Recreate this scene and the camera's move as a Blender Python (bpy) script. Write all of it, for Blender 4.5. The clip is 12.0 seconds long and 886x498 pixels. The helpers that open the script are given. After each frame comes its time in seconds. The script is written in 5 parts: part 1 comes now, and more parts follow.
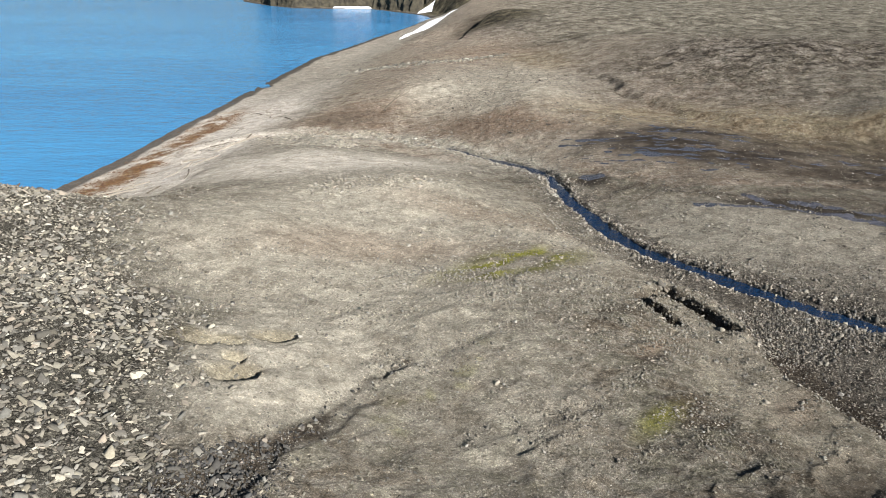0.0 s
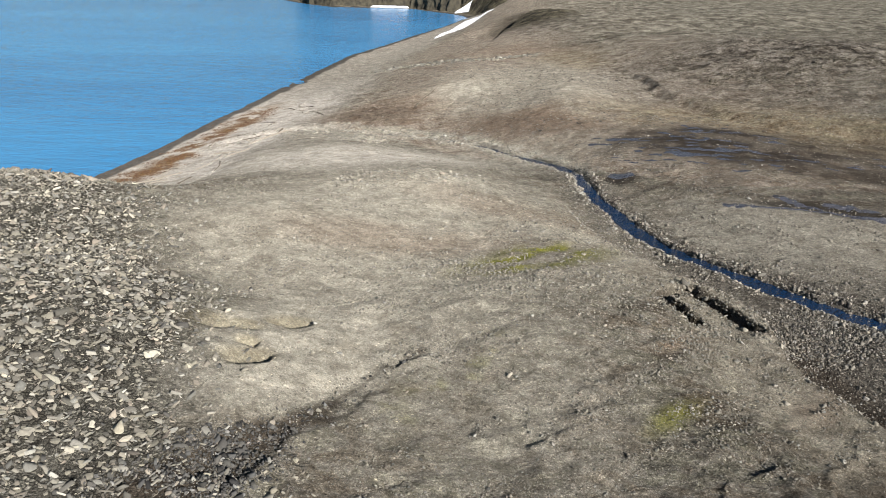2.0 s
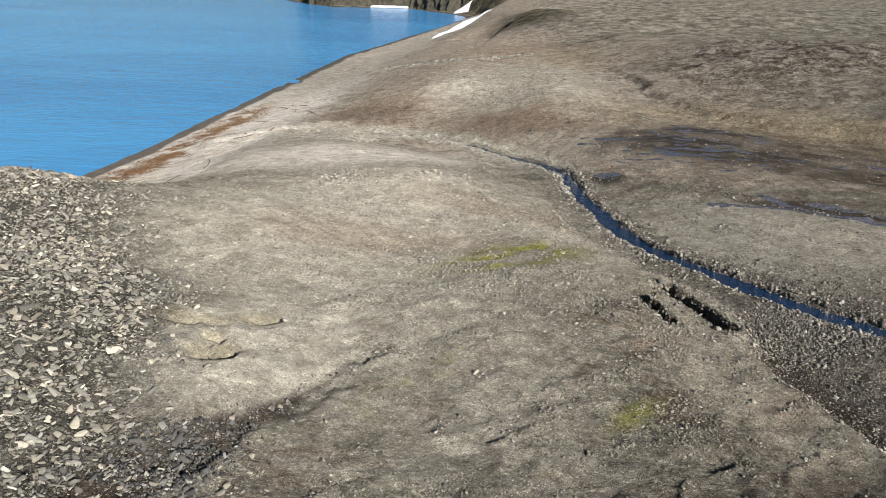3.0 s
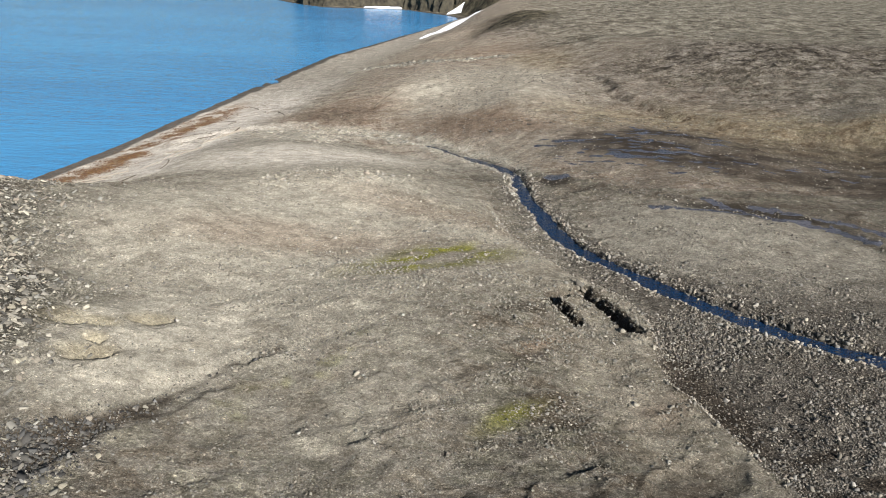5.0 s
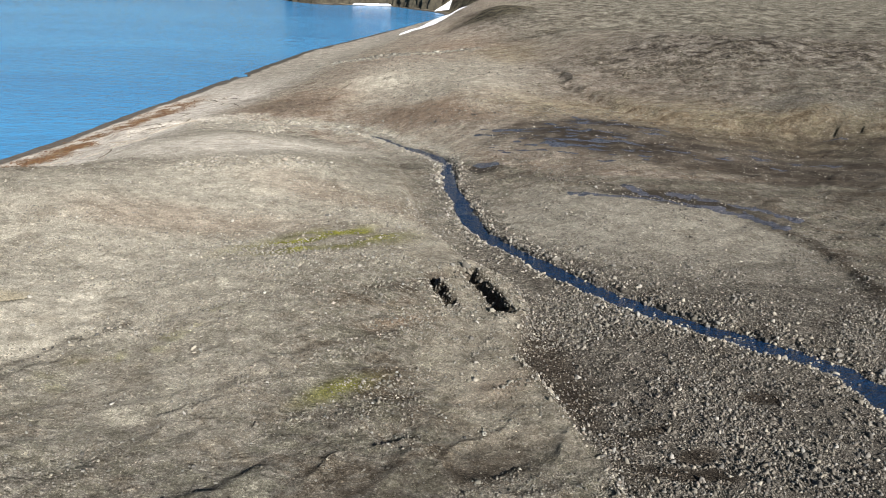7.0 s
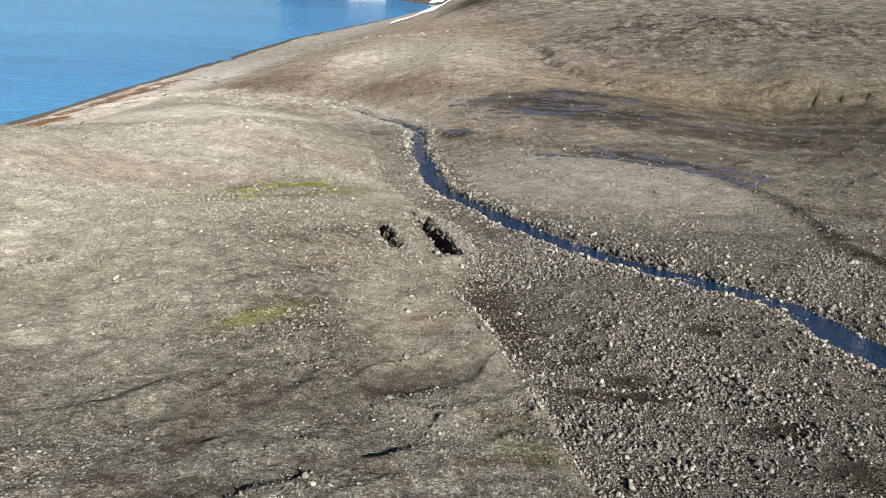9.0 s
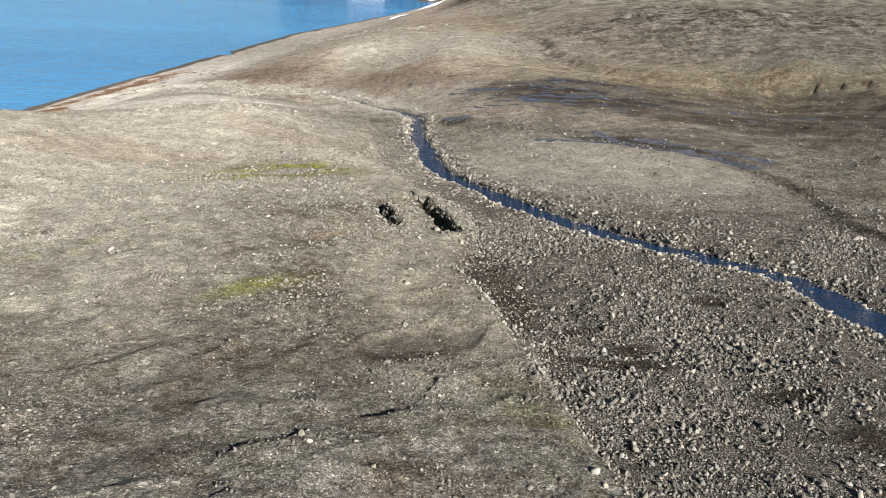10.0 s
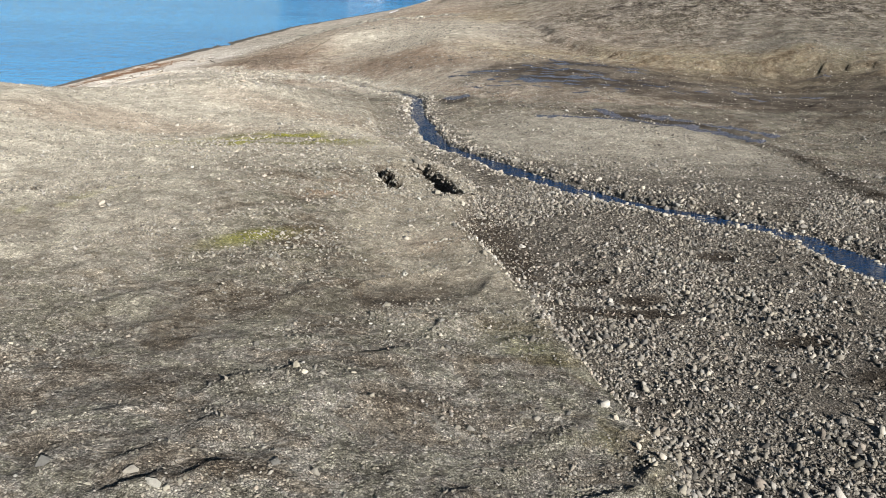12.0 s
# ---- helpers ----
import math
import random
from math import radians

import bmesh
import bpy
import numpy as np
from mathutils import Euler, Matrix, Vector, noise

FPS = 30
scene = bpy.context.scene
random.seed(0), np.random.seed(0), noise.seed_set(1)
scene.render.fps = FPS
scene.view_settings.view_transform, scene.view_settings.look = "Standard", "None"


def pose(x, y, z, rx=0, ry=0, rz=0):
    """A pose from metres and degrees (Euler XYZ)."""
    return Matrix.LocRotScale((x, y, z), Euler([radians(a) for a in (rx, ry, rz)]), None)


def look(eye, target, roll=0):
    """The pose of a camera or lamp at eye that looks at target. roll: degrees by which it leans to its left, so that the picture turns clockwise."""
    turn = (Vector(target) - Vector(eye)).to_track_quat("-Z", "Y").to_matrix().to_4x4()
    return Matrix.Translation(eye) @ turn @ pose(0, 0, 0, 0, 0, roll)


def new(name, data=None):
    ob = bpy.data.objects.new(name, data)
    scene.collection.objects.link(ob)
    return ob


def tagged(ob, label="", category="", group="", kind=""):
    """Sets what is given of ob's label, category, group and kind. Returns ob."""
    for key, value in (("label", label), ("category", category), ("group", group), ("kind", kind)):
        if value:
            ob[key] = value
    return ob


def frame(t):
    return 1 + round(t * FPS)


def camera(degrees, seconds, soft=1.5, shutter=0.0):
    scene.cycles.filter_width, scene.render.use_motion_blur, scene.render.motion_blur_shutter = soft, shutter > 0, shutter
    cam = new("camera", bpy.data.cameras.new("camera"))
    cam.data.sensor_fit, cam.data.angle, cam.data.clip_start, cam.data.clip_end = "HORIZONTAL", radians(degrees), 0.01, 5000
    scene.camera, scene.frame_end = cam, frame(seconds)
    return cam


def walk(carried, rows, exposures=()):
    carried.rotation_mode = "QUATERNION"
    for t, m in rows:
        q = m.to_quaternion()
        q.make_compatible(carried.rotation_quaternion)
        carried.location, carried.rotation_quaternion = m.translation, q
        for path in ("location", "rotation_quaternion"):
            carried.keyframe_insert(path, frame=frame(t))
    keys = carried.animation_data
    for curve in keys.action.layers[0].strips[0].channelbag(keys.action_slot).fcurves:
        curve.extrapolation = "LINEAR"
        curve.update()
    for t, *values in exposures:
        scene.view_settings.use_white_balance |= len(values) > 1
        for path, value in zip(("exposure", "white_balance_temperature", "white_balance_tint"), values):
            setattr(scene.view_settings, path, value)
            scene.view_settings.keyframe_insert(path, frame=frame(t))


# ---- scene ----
cam = camera(61.7, 12.0, soft=0.9)
PATH = [
    (0, (-0.254, -0.61, 26.864), (-0.236, 1.254, 26.141), 1.6),
    (0.5, (-0.104, -0.594, 26.735), (-0.13, 1.27, 26.01), 1.7),
    (1, (-0.056, -0.614, 26.585), (-0.121, 1.249, 25.86), 1.8),
    (1.5, (0.114, -0.63, 26.443), (0.047, 1.233, 25.719), 1.9),
    (2, (0.545, -0.631, 26.352), (0.475, 1.233, 25.628), 2.0),
    (2.5, (1.206, -0.604, 26.279), (1.134, 1.259, 25.556), 2.0),
    (3, (2.122, -0.618, 26.281), (2.047, 1.245, 25.558), 2.1),
    (3.2, (2.56, -0.622, 26.3), (2.483, 1.24, 25.576), 2.1),
    (4.8, (6.838, -0.413, 26.502), (6.759, 1.451, 25.78), 2.3),
    (5, (7.49, -0.358, 26.526), (7.41, 1.505, 25.805), 2.3),
    (5.5, (9.174, -0.268, 26.604), (9.092, 1.596, 25.883), 2.3),
    (6, (10.957, -0.232, 26.72), (10.876, 1.632, 25.998), 2.3),
    (6.5, (12.855, -0.208, 26.434), (12.772, 1.656, 25.713), 2.3),
    (7, (14.85, -0.228, 25.725), (14.766, 1.635, 25.001), 2.3),
    (7.2, (15.611, -0.223, 25.501), (15.53, 1.638, 24.774), 2.6),
    (8.8, (17.899, -0.186, 22.807), (17.818, 1.676, 22.081), 2.3),
    (9, (17.972, -0.205, 22.578), (17.888, 1.656, 21.85), 2.3),
    (9.5, (18.034, -0.224, 21.917), (17.95, 1.637, 21.189), 2.2),
    (10, (18.043, -0.229, 21.228), (17.959, 1.633, 20.501), 2.2),
    (10.5, (18.021, -0.172, 20.508), (17.938, 1.69, 19.782), 2.2),
    (11, (18.012, -0.13, 19.781), (17.929, 1.732, 19.055), 2.2),
    (11.5, (18.027, -0.087, 19.177), (17.945, 1.775, 18.451), 2.2),
    (12, (18.055, -0.086, 19.086), (17.972, 1.776, 18.361), 2.2),
]
walk(cam, [(t, look(eye, target, roll)) for t, eye, target, roll in PATH],
     exposures=((0.0, 0.69), (0.5, 0.58), (5.5, 0.57), (7.0, 0.62), (9.0, 0.73), (12.0, 0.84)))

# ---- light: a low clear arctic sun behind the camera and to its right ----
SUN_AT = Vector((2.0, -2.9, 1.75)).normalized()
sun = new("sun", bpy.data.lights.new("sun", "SUN"))
sun.data.energy, sun.data.angle, sun.data.color = 5.6, radians(0.5), (1.0, 0.972, 0.953)
sun.matrix_world = look((0, 0, 60), Vector((0, 0, 60)) - SUN_AT)
world = bpy.data.worlds.new("world")
scene.world = world
world.use_nodes = True
wn = world.node_tree.nodes
sky = wn.new("ShaderNodeTexSky")
sky.sky_type, sky.sun_disc = "NISHITA", False
sky.sun_elevation, sky.sun_rotation = math.asin(SUN_AT.z), math.atan2(SUN_AT.x, SUN_AT.y)
sky.dust_density, sky.ozone_density, sky.air_density = 0.2, 3.0, 1.0
world.node_tree.links.new(sky.outputs[0], wn["Background"].inputs[0])
wn["Background"].inputs[1].default_value = 0.033


# ---- arithmetic of the landscape ----
def lattice(ix, iy, seed):
    h = (ix.astype(np.int64) * 374761393 + iy.astype(np.int64) * 668265263 + seed * 1442695041) & 0xFFFFFFFF
    h = ((h ^ (h >> 13)) * 1274126177) & 0xFFFFFFFF
    h = ((h ^ (h >> 16)) * 2246822519) & 0xFFFFFFFF
    return ((h ^ (h >> 15)) & 0xFFFF) / 32767.5 - 1.0


def grain(x, y, size, seed):
    """Smooth noise of -1 to 1 with lumps of the given size in metres."""
    x, y = np.asarray(x, float) / size, np.asarray(y, float) / size
    ix, iy = np.floor(x), np.floor(y)
    fx, fy = x - ix, y - iy
    fx, fy = fx * fx * (3 - 2 * fx), fy * fy * (3 - 2 * fy)
    a, b = lattice(ix, iy, seed), lattice(ix + 1, iy, seed)
    c, d = lattice(ix, iy + 1, seed), lattice(ix + 1, iy + 1, seed)
    return (a + (b - a) * fx) * (1 - fy) + (c + (d - c) * fx) * fy


def rough(x, y, size, seed, octaves=3):
    total, weight = 0, 1.0
    for k in range(octaves):
        turned = 0.6 + 1.1 * k
        u, v = x * math.cos(turned) - y * math.sin(turned), x * math.sin(turned) + y * math.cos(turned)
        total = total + weight * grain(u, v, size / 2.1**k, seed + 7 * k)
        weight *= 0.5
    return total / 1.75


def step(a, b, v):
    """Rises smoothly from 0 at a to 1 at b (b may be the lower)."""
    t = np.clip((v - a) / (b - a), 0, 1)
    return t * t * (3 - 2 * t)


def lower(a, b, k):
    h = np.clip(0.5 + 0.5 * (b - a) / k, 0, 1)
    return b * (1 - h) + a * h - k * h * (1 - h)


def beside(x, y, line):
    """Distance from a line of points, which side of it (1: its right) and how far along it, in points."""
    best = np.full(np.shape(x), 1e9)
    side, along = np.ones(np.shape(x)), np.zeros(np.shape(x))
    for i, ((ax, ay), (bx, by)) in enumerate(zip(line, line[1:])):
        dx, dy = bx - ax, by - ay
        t = np.clip(((x - ax) * dx + (y - ay) * dy) / (dx * dx + dy * dy), 0, 1)
        d = np.hypot(x - ax - t * dx, y - ay - t * dy)
        nearer = d < best - 1e-9
        best = np.where(nearer, d, best)
        side = np.where(nearer, np.sign((x - ax) * dy - (y - ay) * dx), side)
        along = np.where(nearer, i + t, along)
    return best, side, along


def oval(x, y, cx, cy, rx, ry, turn=0.0, soft=0.5):
    """1 inside an ellipse, 0 outside; soft is the share of the radius over which it fades."""
    c, s = math.cos(radians(turn)), math.sin(radians(turn))
    u, v = (x - cx) * c + (y - cy) * s, (y - cy) * c - (x - cx) * s
    return 1 - step(1 - soft, 1 + soft, np.hypot(u / rx, v / ry))


# lines of the plan
SHORE = [(-60, -300), (-58, 0), (-50, 60), (-46.9, 84.6), (-44.7, 100), (-43.3, 120), (-42.2, 140), (-41, 160), (-39.5, 180),
         (-38, 200), (-36.4, 220), (-31, 245), (-24, 285), (-15.5, 325), (-9.5, 362), (-5.5, 388), (-8, 402), (-15, 416),
         (-28, 432), (-40, 447), (-59, 443), (-84, 438), (-101, 455), (-125, 490), (-145, 560), (-150, 700), (-150, 4500)]
CREEK = [(60, 8), (46, 17), (38, 24.5), (34.6, 28.2), (33.7, 30.2), (33.1, 31.8), (32, 33.3), (30.2, 34.7), (28.7, 36), (27, 37.4),
         (25.2, 39), (23.4, 40.9), (21.5, 43.2), (19.6, 45.8), (18, 48), (16.4, 50.7), (15, 54.5), (14.1, 58.5), (13.4, 62.8),
         (12.3, 67), (11.9, 71), (11.6, 75.5), (9.8, 80), (7.8, 84), (4.8, 89), (2, 93.5), (-3.4, 99.6), (-10, 102.8),
         (-15.5, 104), (-20.8, 104.8), (-25, 104.2), (-29.5, 101.5), (-33, 99)]
SCARP = [(26, -6), (24, 8), (22.2, 14.8), (21.5, 18.1), (20.7, 20.7), (20.1, 23.5), (19.5, 26), (18.8, 28.4), (17.5, 30.6), (17.3, 32.6),
         (18.1, 36), (18.0, 39), (16.2, 43.3), (13.8, 47), (12.5, 50), (10, 54.8), (9, 61), (7.2, 71), (4, 80)]
RIGHT_BANK = [(52, 26), (44, 32), (39.5, 37.8), (38.9, 41.3), (40, 47), (39.4, 52), (37.2, 58.3), (33, 62), (25, 65)]
RUBBLE_EDGE = [(-6.5, 8), (-7.2, 14), (-7.9, 18.5), (-10, 22.7), (-13, 29.2), (-17.5, 39.3), (-24, 49.4), (-34, 56)]
GULLY = [(-10.5, 15), (-8.9, 17.7), (-7.7, 19.5), (-6.4, 22.1), (-4.9, 24), (-4.5, 25.2), (-3.1, 28.3), (-1.5, 30.5)]
CUT_A = [(13.5, 42.0), (12.4, 41.0), (12.8, 39.3), (13.5, 37.8)]
CUT_B = [(14.5, 42.7), (15.3, 41.3), (16.1, 39.3), (16.7, 37.3)]

BROOK = [(24, 132), (26.2, 121), (27.5, 111.5), (29.9, 104.3), (33.7, 96.5), (38, 91.5), (46, 87), (54, 85.5)]
LOBE_FOOT = [(15.5, 81), (18, 86.5), (21.5, 92), (23.5, 98)]
BLUFF = [(7.5, 214), (9.5, 226), (13.5, 234), (22, 239), (36, 240)]
# x, y, half widths, turn and depth
HOLLOWS = [(-11.3, 29.2, 1.3, 0.9, 15, 0.5), (-9.7, 29.9, 0.8, 0.7, 20, 0.2), (-8.0, 31.5, 1.1, 0.7, 20, 0.45), (-9.0, 28.0, 0.5, 0.45, 0, 0.45),
           (-8.7, 26.6, 1.2, 0.7, 35, 0.5), (15.9, 17.9, 0.95, 0.35, 35, 0.15), (-2, 20, 0.8, 0.3, 20, 0.12), (11.2, 43.6, 0.5, 0.4, 20, 0.3)]

# cross-sections of the land, from the sea bluff to the far right, lofted to one surface
STATIONS = (-60, -36, -22, -12, -3, 6, 14, 23, 34, 48, 66, 90, 140)
SECTIONS = []


def section(y, *heights):
    SECTIONS.append((y, heights))


section(0, 11.7, 11, 10.5, 10.3, 10.4, 10.6, 10.7, 9.7, 9, 8.9, 8.9, 9, 9.1)
section(16, 11.7, 11.4, 11.3, 10.6, 10.1, 9.4, 9.5, 8.6, 8.4, 8.8, 8.9, 9.2, 9.5)
section(26, 11.5, 11.8, 12.4, 11.4, 9.3, 9, 8.5, 8, 8.2, 8.3, 9, 9.5, 9.9)
section(36, 10.5, 11.8, 11.1, 9.4, 8.9, 9.1, 7.9, 7.5, 8.1, 8.3, 9.1, 9.7, 10.3)
section(47, 7.4, 10.9, 10.5, 9.7, 8.2, 8, 7.2, 7.4, 7.4, 7.5, 9.2, 9.8, 10.5)
section(60, 3.3, 4.8, 7.6, 7.9, 8.4, 7.4, 6.2, 7.2, 7.4, 7.5, 8.8, 9.8, 10.8)
section(74, 0.3, 2.3, 5.4, 6.6, 6.8, 6.1, 6.3, 7.3, 7.7, 7.7, 9.5, 10, 11.3)
section(89, -0.8, 1.2, 4.2, 4.7, 4, 4.8, 6.9, 8.1, 8.6, 9, 11.3, 11.3, 12.2)
section(104, -0.9, 1.7, 3.3, 3.8, 4.4, 7.1, 8.9, 8.6, 8.8, 11.1, 12.6, 13, 13.4)
section(122, -1, 1.2, 3.2, 5.8, 7.3, 8.1, 9.2, 9.3, 10.4, 13.2, 14.1, 14.3, 14.6)
section(148, -1.5, 0.5, 2.7, 5.3, 7.6, 8.2, 8.9, 10, 12.6, 14.2, 14.6, 14.9, 15.6)
section(185, -2, -0.2, 1.8, 4.2, 6.7, 8.7, 10.1, 11.5, 13.1, 13.9, 14.9, 14.9, 15.9)
section(235, -2.7, -1, 0.7, 2.5, 5.2, 8.5, 11.3, 13, 13.9, 14.8, 15.6, 15.8, 16.6)
section(330, -3.5, -1.8, -0, 2.1, 5.2, 8.7, 11.6, 13.6, 14.8, 15.8, 16.6, 17.3, 18.2)
section(420, -4.4, -2.6, -0.4, 2.2, 5.4, 8.8, 11.8, 14.2, 15.8, 16.9, 17.8, 18.8, 20)


def spline(n):
    """Bends of the smooth curve through n values."""
    a = np.eye(n) * 4 + np.eye(n, k=1) + np.eye(n, k=-1)
    b = 6 * (np.eye(n, k=1) - 2 * np.eye(n) + np.eye(n, k=-1))
    a[0], a[-1], b[0], b[-1] = np.eye(n)[0], np.eye(n)[-1], 0, 0
    return np.linalg.solve(a, b)


def weights(u, knots):
    n = len(knots)
    f = np.interp(u, knots, np.arange(n))
    i = np.minimum(f.astype(int), n - 2)
    t = (f - i)[:, None]
    bends, w = spline(n), np.zeros((len(u), n))
    r = np.arange(len(u))
    w[r, i] += 1 - t[:, 0]
    w[r, i + 1] += t[:, 0]
    return w + ((1 - t) ** 3 - (1 - t)) / 6 * bends[i] + (t**3 - t) / 6 * bends[i + 1]


LOFT = np.array([s[1] for s in SECTIONS])
DEPTHS = [s[0] for s in SECTIONS]
# hummocks and hollows: x, y, half widths, turn, rise
LANDFORMS = [
    (-29, 47.5, 6, 4, 0, 0.9), (-6, 62.3, 6, 3.2, 10, 0.8), (18, 230, 9, 22, 8, 1.4), (54.5, 91, 5, 4, 30, 1.2), (51, 82, 6, 5, 0, -0.7),
    (12, 105, 5, 6, 0, 0.5), (-9.5, 104, 6, 3, 0, -0.5), (60, 129, 9, 7, 0, 0.8), (46, 141, 8, 6, 0, 0.6), (58, 178, 30, 9, 0, -1.2),
    (70, 205, 40, 9, 0, 1.2), (20.3, 31.5, 2.2, 4.5, 20, -0.45), (-9, 29.5, 2.2, 1.6, 20, 0.1), (-4, 122, 6, 5, 30, 0.5), (1, 244, 14, 15, 0, 0.8), (-4, 237, 10, 10, 0, 0.95), (-4, 290, 10, 16, 20, -1.1),
]


def base_land(x, y):
    x, y = np.asarray(x, float), np.asarray(y, float)
    shape = x.shape
    fx, fy = x.ravel(), y.ravel()
    z = np.empty(fx.size)
    for k in range(0, fx.size, 60000):
        part_x, part_y = fx[k:k + 60000], fy[k:k + 60000]
        z[k:k + 60000] = np.einsum("pj,pj->p", weights(part_y, DEPTHS) @ LOFT, weights(part_x, STATIONS))
    z = z.reshape(shape)
    z = z + 0.02 * np.maximum(y - 420, 0) ** 0.9 * step(-40, 60, x)
    for cx, cy, rx, ry, turn, rise in LANDFORMS:
        c, s = math.cos(radians(turn)), math.sin(radians(turn))
        u, v = (x - cx) * c + (y - cy) * s, (y - cy) * c - (x - cx) * s
        z = z + rise * np.exp(-((u / rx) ** 2) - (v / ry) ** 2)
    return z


def shore_offset(x, y):
    d, side, _ = beside(x, y, SHORE)
    return d * side + 0.3 * grain(x, y, 9, 3) + 0.2 * grain(x, y, 2.5, 4)


# the creek's water level falls along its course
_cx, _cy = np.array([p[0] for p in CREEK], float), np.array([p[1] for p in CREEK], float)
CREEK_LEVEL = np.minimum.accumulate(base_land(_cx, _cy)) - 0.28
CREEK_LEVEL = np.minimum(CREEK_LEVEL, np.linspace(8.6, 1.0, len(CREEK_LEVEL)) + 3)
CREEK_HALF = np.interp(np.arange(len(CREEK)), [0, 8, 12, 15, 19, 22, 26, 32], [0.85, 0.66, 0.44, 0.38, 0.4, 0.48, 0.4, 0.3])


TERRACES = ((1.7, 0.055, 17), (1.0, 0.04, 18))


def terrace_wave(x, y, size, seed):
    """Long waves along the slope; its small steps follow two of their levels."""
    u, v = 0.77 * x + 0.64 * y, 0.77 * y - 0.64 * x
    return grain(u / 2.4, v + 0.55 * rough(x, y, 1.8, seed + 2), size, seed)


def land(x, y, fine=True):
    """Height of the ground; with its stones' and tufts' relief where fine."""
    x, y = np.asarray(x, float), np.asarray(y, float)
    z = base_land(x, y)
    d = shore_offset(x, y)
    k = 1 - step(46, 72, y)
    far = step(270, 330, y)
    cliff = step(388, 408, y)
    up = (0.165 + 0.5 * k + 0.18 * far * (1 - cliff)) * d + 0.45 * np.maximum(d - 18, 0) + 1.3 * cliff * np.maximum(d - 9, 0)
    z = np.where(y > 400, z + cliff * 13, z)
    z = lower(z, np.where(d > 0, up, np.maximum(0.10 * d, -8)), 0.6)
    z = np.where((d > 0) & (y > 70), np.maximum(z, 0.09 * np.minimum(d, 7)), z)
    # creek bed, its banks and the scarp of the gravel plain
    near = np.abs(x) + y < 190
    cd, cs, ca = beside(x[near], y[near], CREEK)
    cd = cd + 0.18 * grain(x[near], y[near], 1.3, 11) + 0.08 * grain(x[near], y[near], 0.5, 12)
    level, half = np.interp(ca, np.arange(len(CREEK)), CREEK_LEVEL), np.interp(ca, np.arange(len(CREEK)), CREEK_HALF)
    bed = level - 0.11 + (0.2 - 0.1 * step(78, 88, y[near]) - 0.09 * step(44, 36, y[near])) * rough(x[near], y[near], 1.3, 13) + 0.42 * step(0.6, 2.6, cd / half) + 0.05 * np.maximum(cd - half, 0)
    hold = np.exp(-((np.maximum(cd - 0.5, 0) / 2.6) ** 2))
    zn = z[near] * (1 - hold) + bed * hold
    sd, ss, sa = beside(x[near], y[near], SCARP)
    sd = sd * ss + 0.35 * grain(x[near], y[near], 2.0, 21) + 0.35 * rough(x[near], y[near], 5, 51)
    zn = zn + 0.22 * np.exp(-(((sd + 0.9) / 1.3) ** 2)) - 0.42 * step(-0.3, 0.3, sd) * np.exp(-np.maximum(sd, 0) / 4)
    for line, deep, wide in ((BROOK, 0.35, 1.3), (CUT_A, 0.8, 0.36), (CUT_B, 0.9, 0.42), (GULLY, 0.26, 0.75)):
        gd, gs, ga = beside(x[near], y[near], line)
        gd = gd + (0.12 if line is BROOK else 0.19) * grain(x[near], y[near], 0.55, 31) + (0.7 * rough(x[near], y[near], 1.9, 32) - 0.4 * step(23, 18, y[near]) if line is GULLY else 0)
        zn = zn - deep * (1 - step(0.4, 1.5, gd / wide)) * (step(-0.5, 0.4, rough(x[near], y[near], 1.7, 35)) if line is GULLY else 1)
    vd, vs, va = beside(x[near], y[near], BROOK)
    vd = -vd * vs + 0.8 * grain(x[near], y[near], 3.0, 23)
    zn = zn + 0.75 * step(-0.3, 1.6, vd) * np.exp(-np.maximum(vd, 0) / 9) * step(0.2, 1.5, va)
    bd, bs, ba = beside(x[near], y[near], RIGHT_BANK)
    bd = bd * bs + 0.4 * grain(x[near], y[near], 2.2, 22)
    zn = zn + 0.25 * step(-0.6, 0.6, bd) * np.exp(-np.abs(bd) / 5)
    # slumped hollows in the mud, deepest under their near rims
    for cx, cy, rx, ry, turn, deep in HOLLOWS:
        c, sn = math.cos(radians(turn)), math.sin(radians(turn))
        u, v = (x[near] - cx) * c + (y[near] - cy) * sn, (y[near] - cy) * c - (x[near] - cx) * sn
        q = np.hypot(u / rx, v / ry) + 0.1 * grain(x[near], y[near], 0.6, 33)
        zn = zn - deep * (1 - step(0.9, 1.03, q)) * step(-1.0, 0.9, -v / ry)
    z[near] = zn
    ld, ls, _ = beside(x, y, BLUFF)
    z = z - 2.6 * step(1.2, -1.2, ld * ls + 1.5 * grain(x, y, 7, 34)) * np.exp(-ld / 9)
    if not fine:
        return z
    c = cover(x, y)
    dist = np.hypot(x - 9, y)
    dry = step(-0.5, 2.0, d)
    z = z + dry * (0.22 * rough(x, y, 14, 41) + 0.07 * rough(x, y, 3.2, 42))
    u, v = 0.77 * x + 0.64 * y, 0.77 * y - 0.64 * x
    z = z + dry * (1 - c["beach"]) * (1 - c["gravel"]) * (0.05 * grain(u / 3, v, 0.75, 43) + 0.17 * (1 - np.abs(grain(u / 3, v + 0.7 * rough(x, y, 2, 49), 1.5, 50))) ** 5 * step(-0.3, 0.4, rough(x, y, 2.5, 69)))
    z = z + dry * (0.05 + 0.07 * c["rubble"] + 0.03 * c["gravel"] + 0.05 * c["tundra"]) * (1 - 0.8 * c["beach"]) * (1 - 0.6 * c["pale"]) * rough(x, y, 0.7, 44, 2)
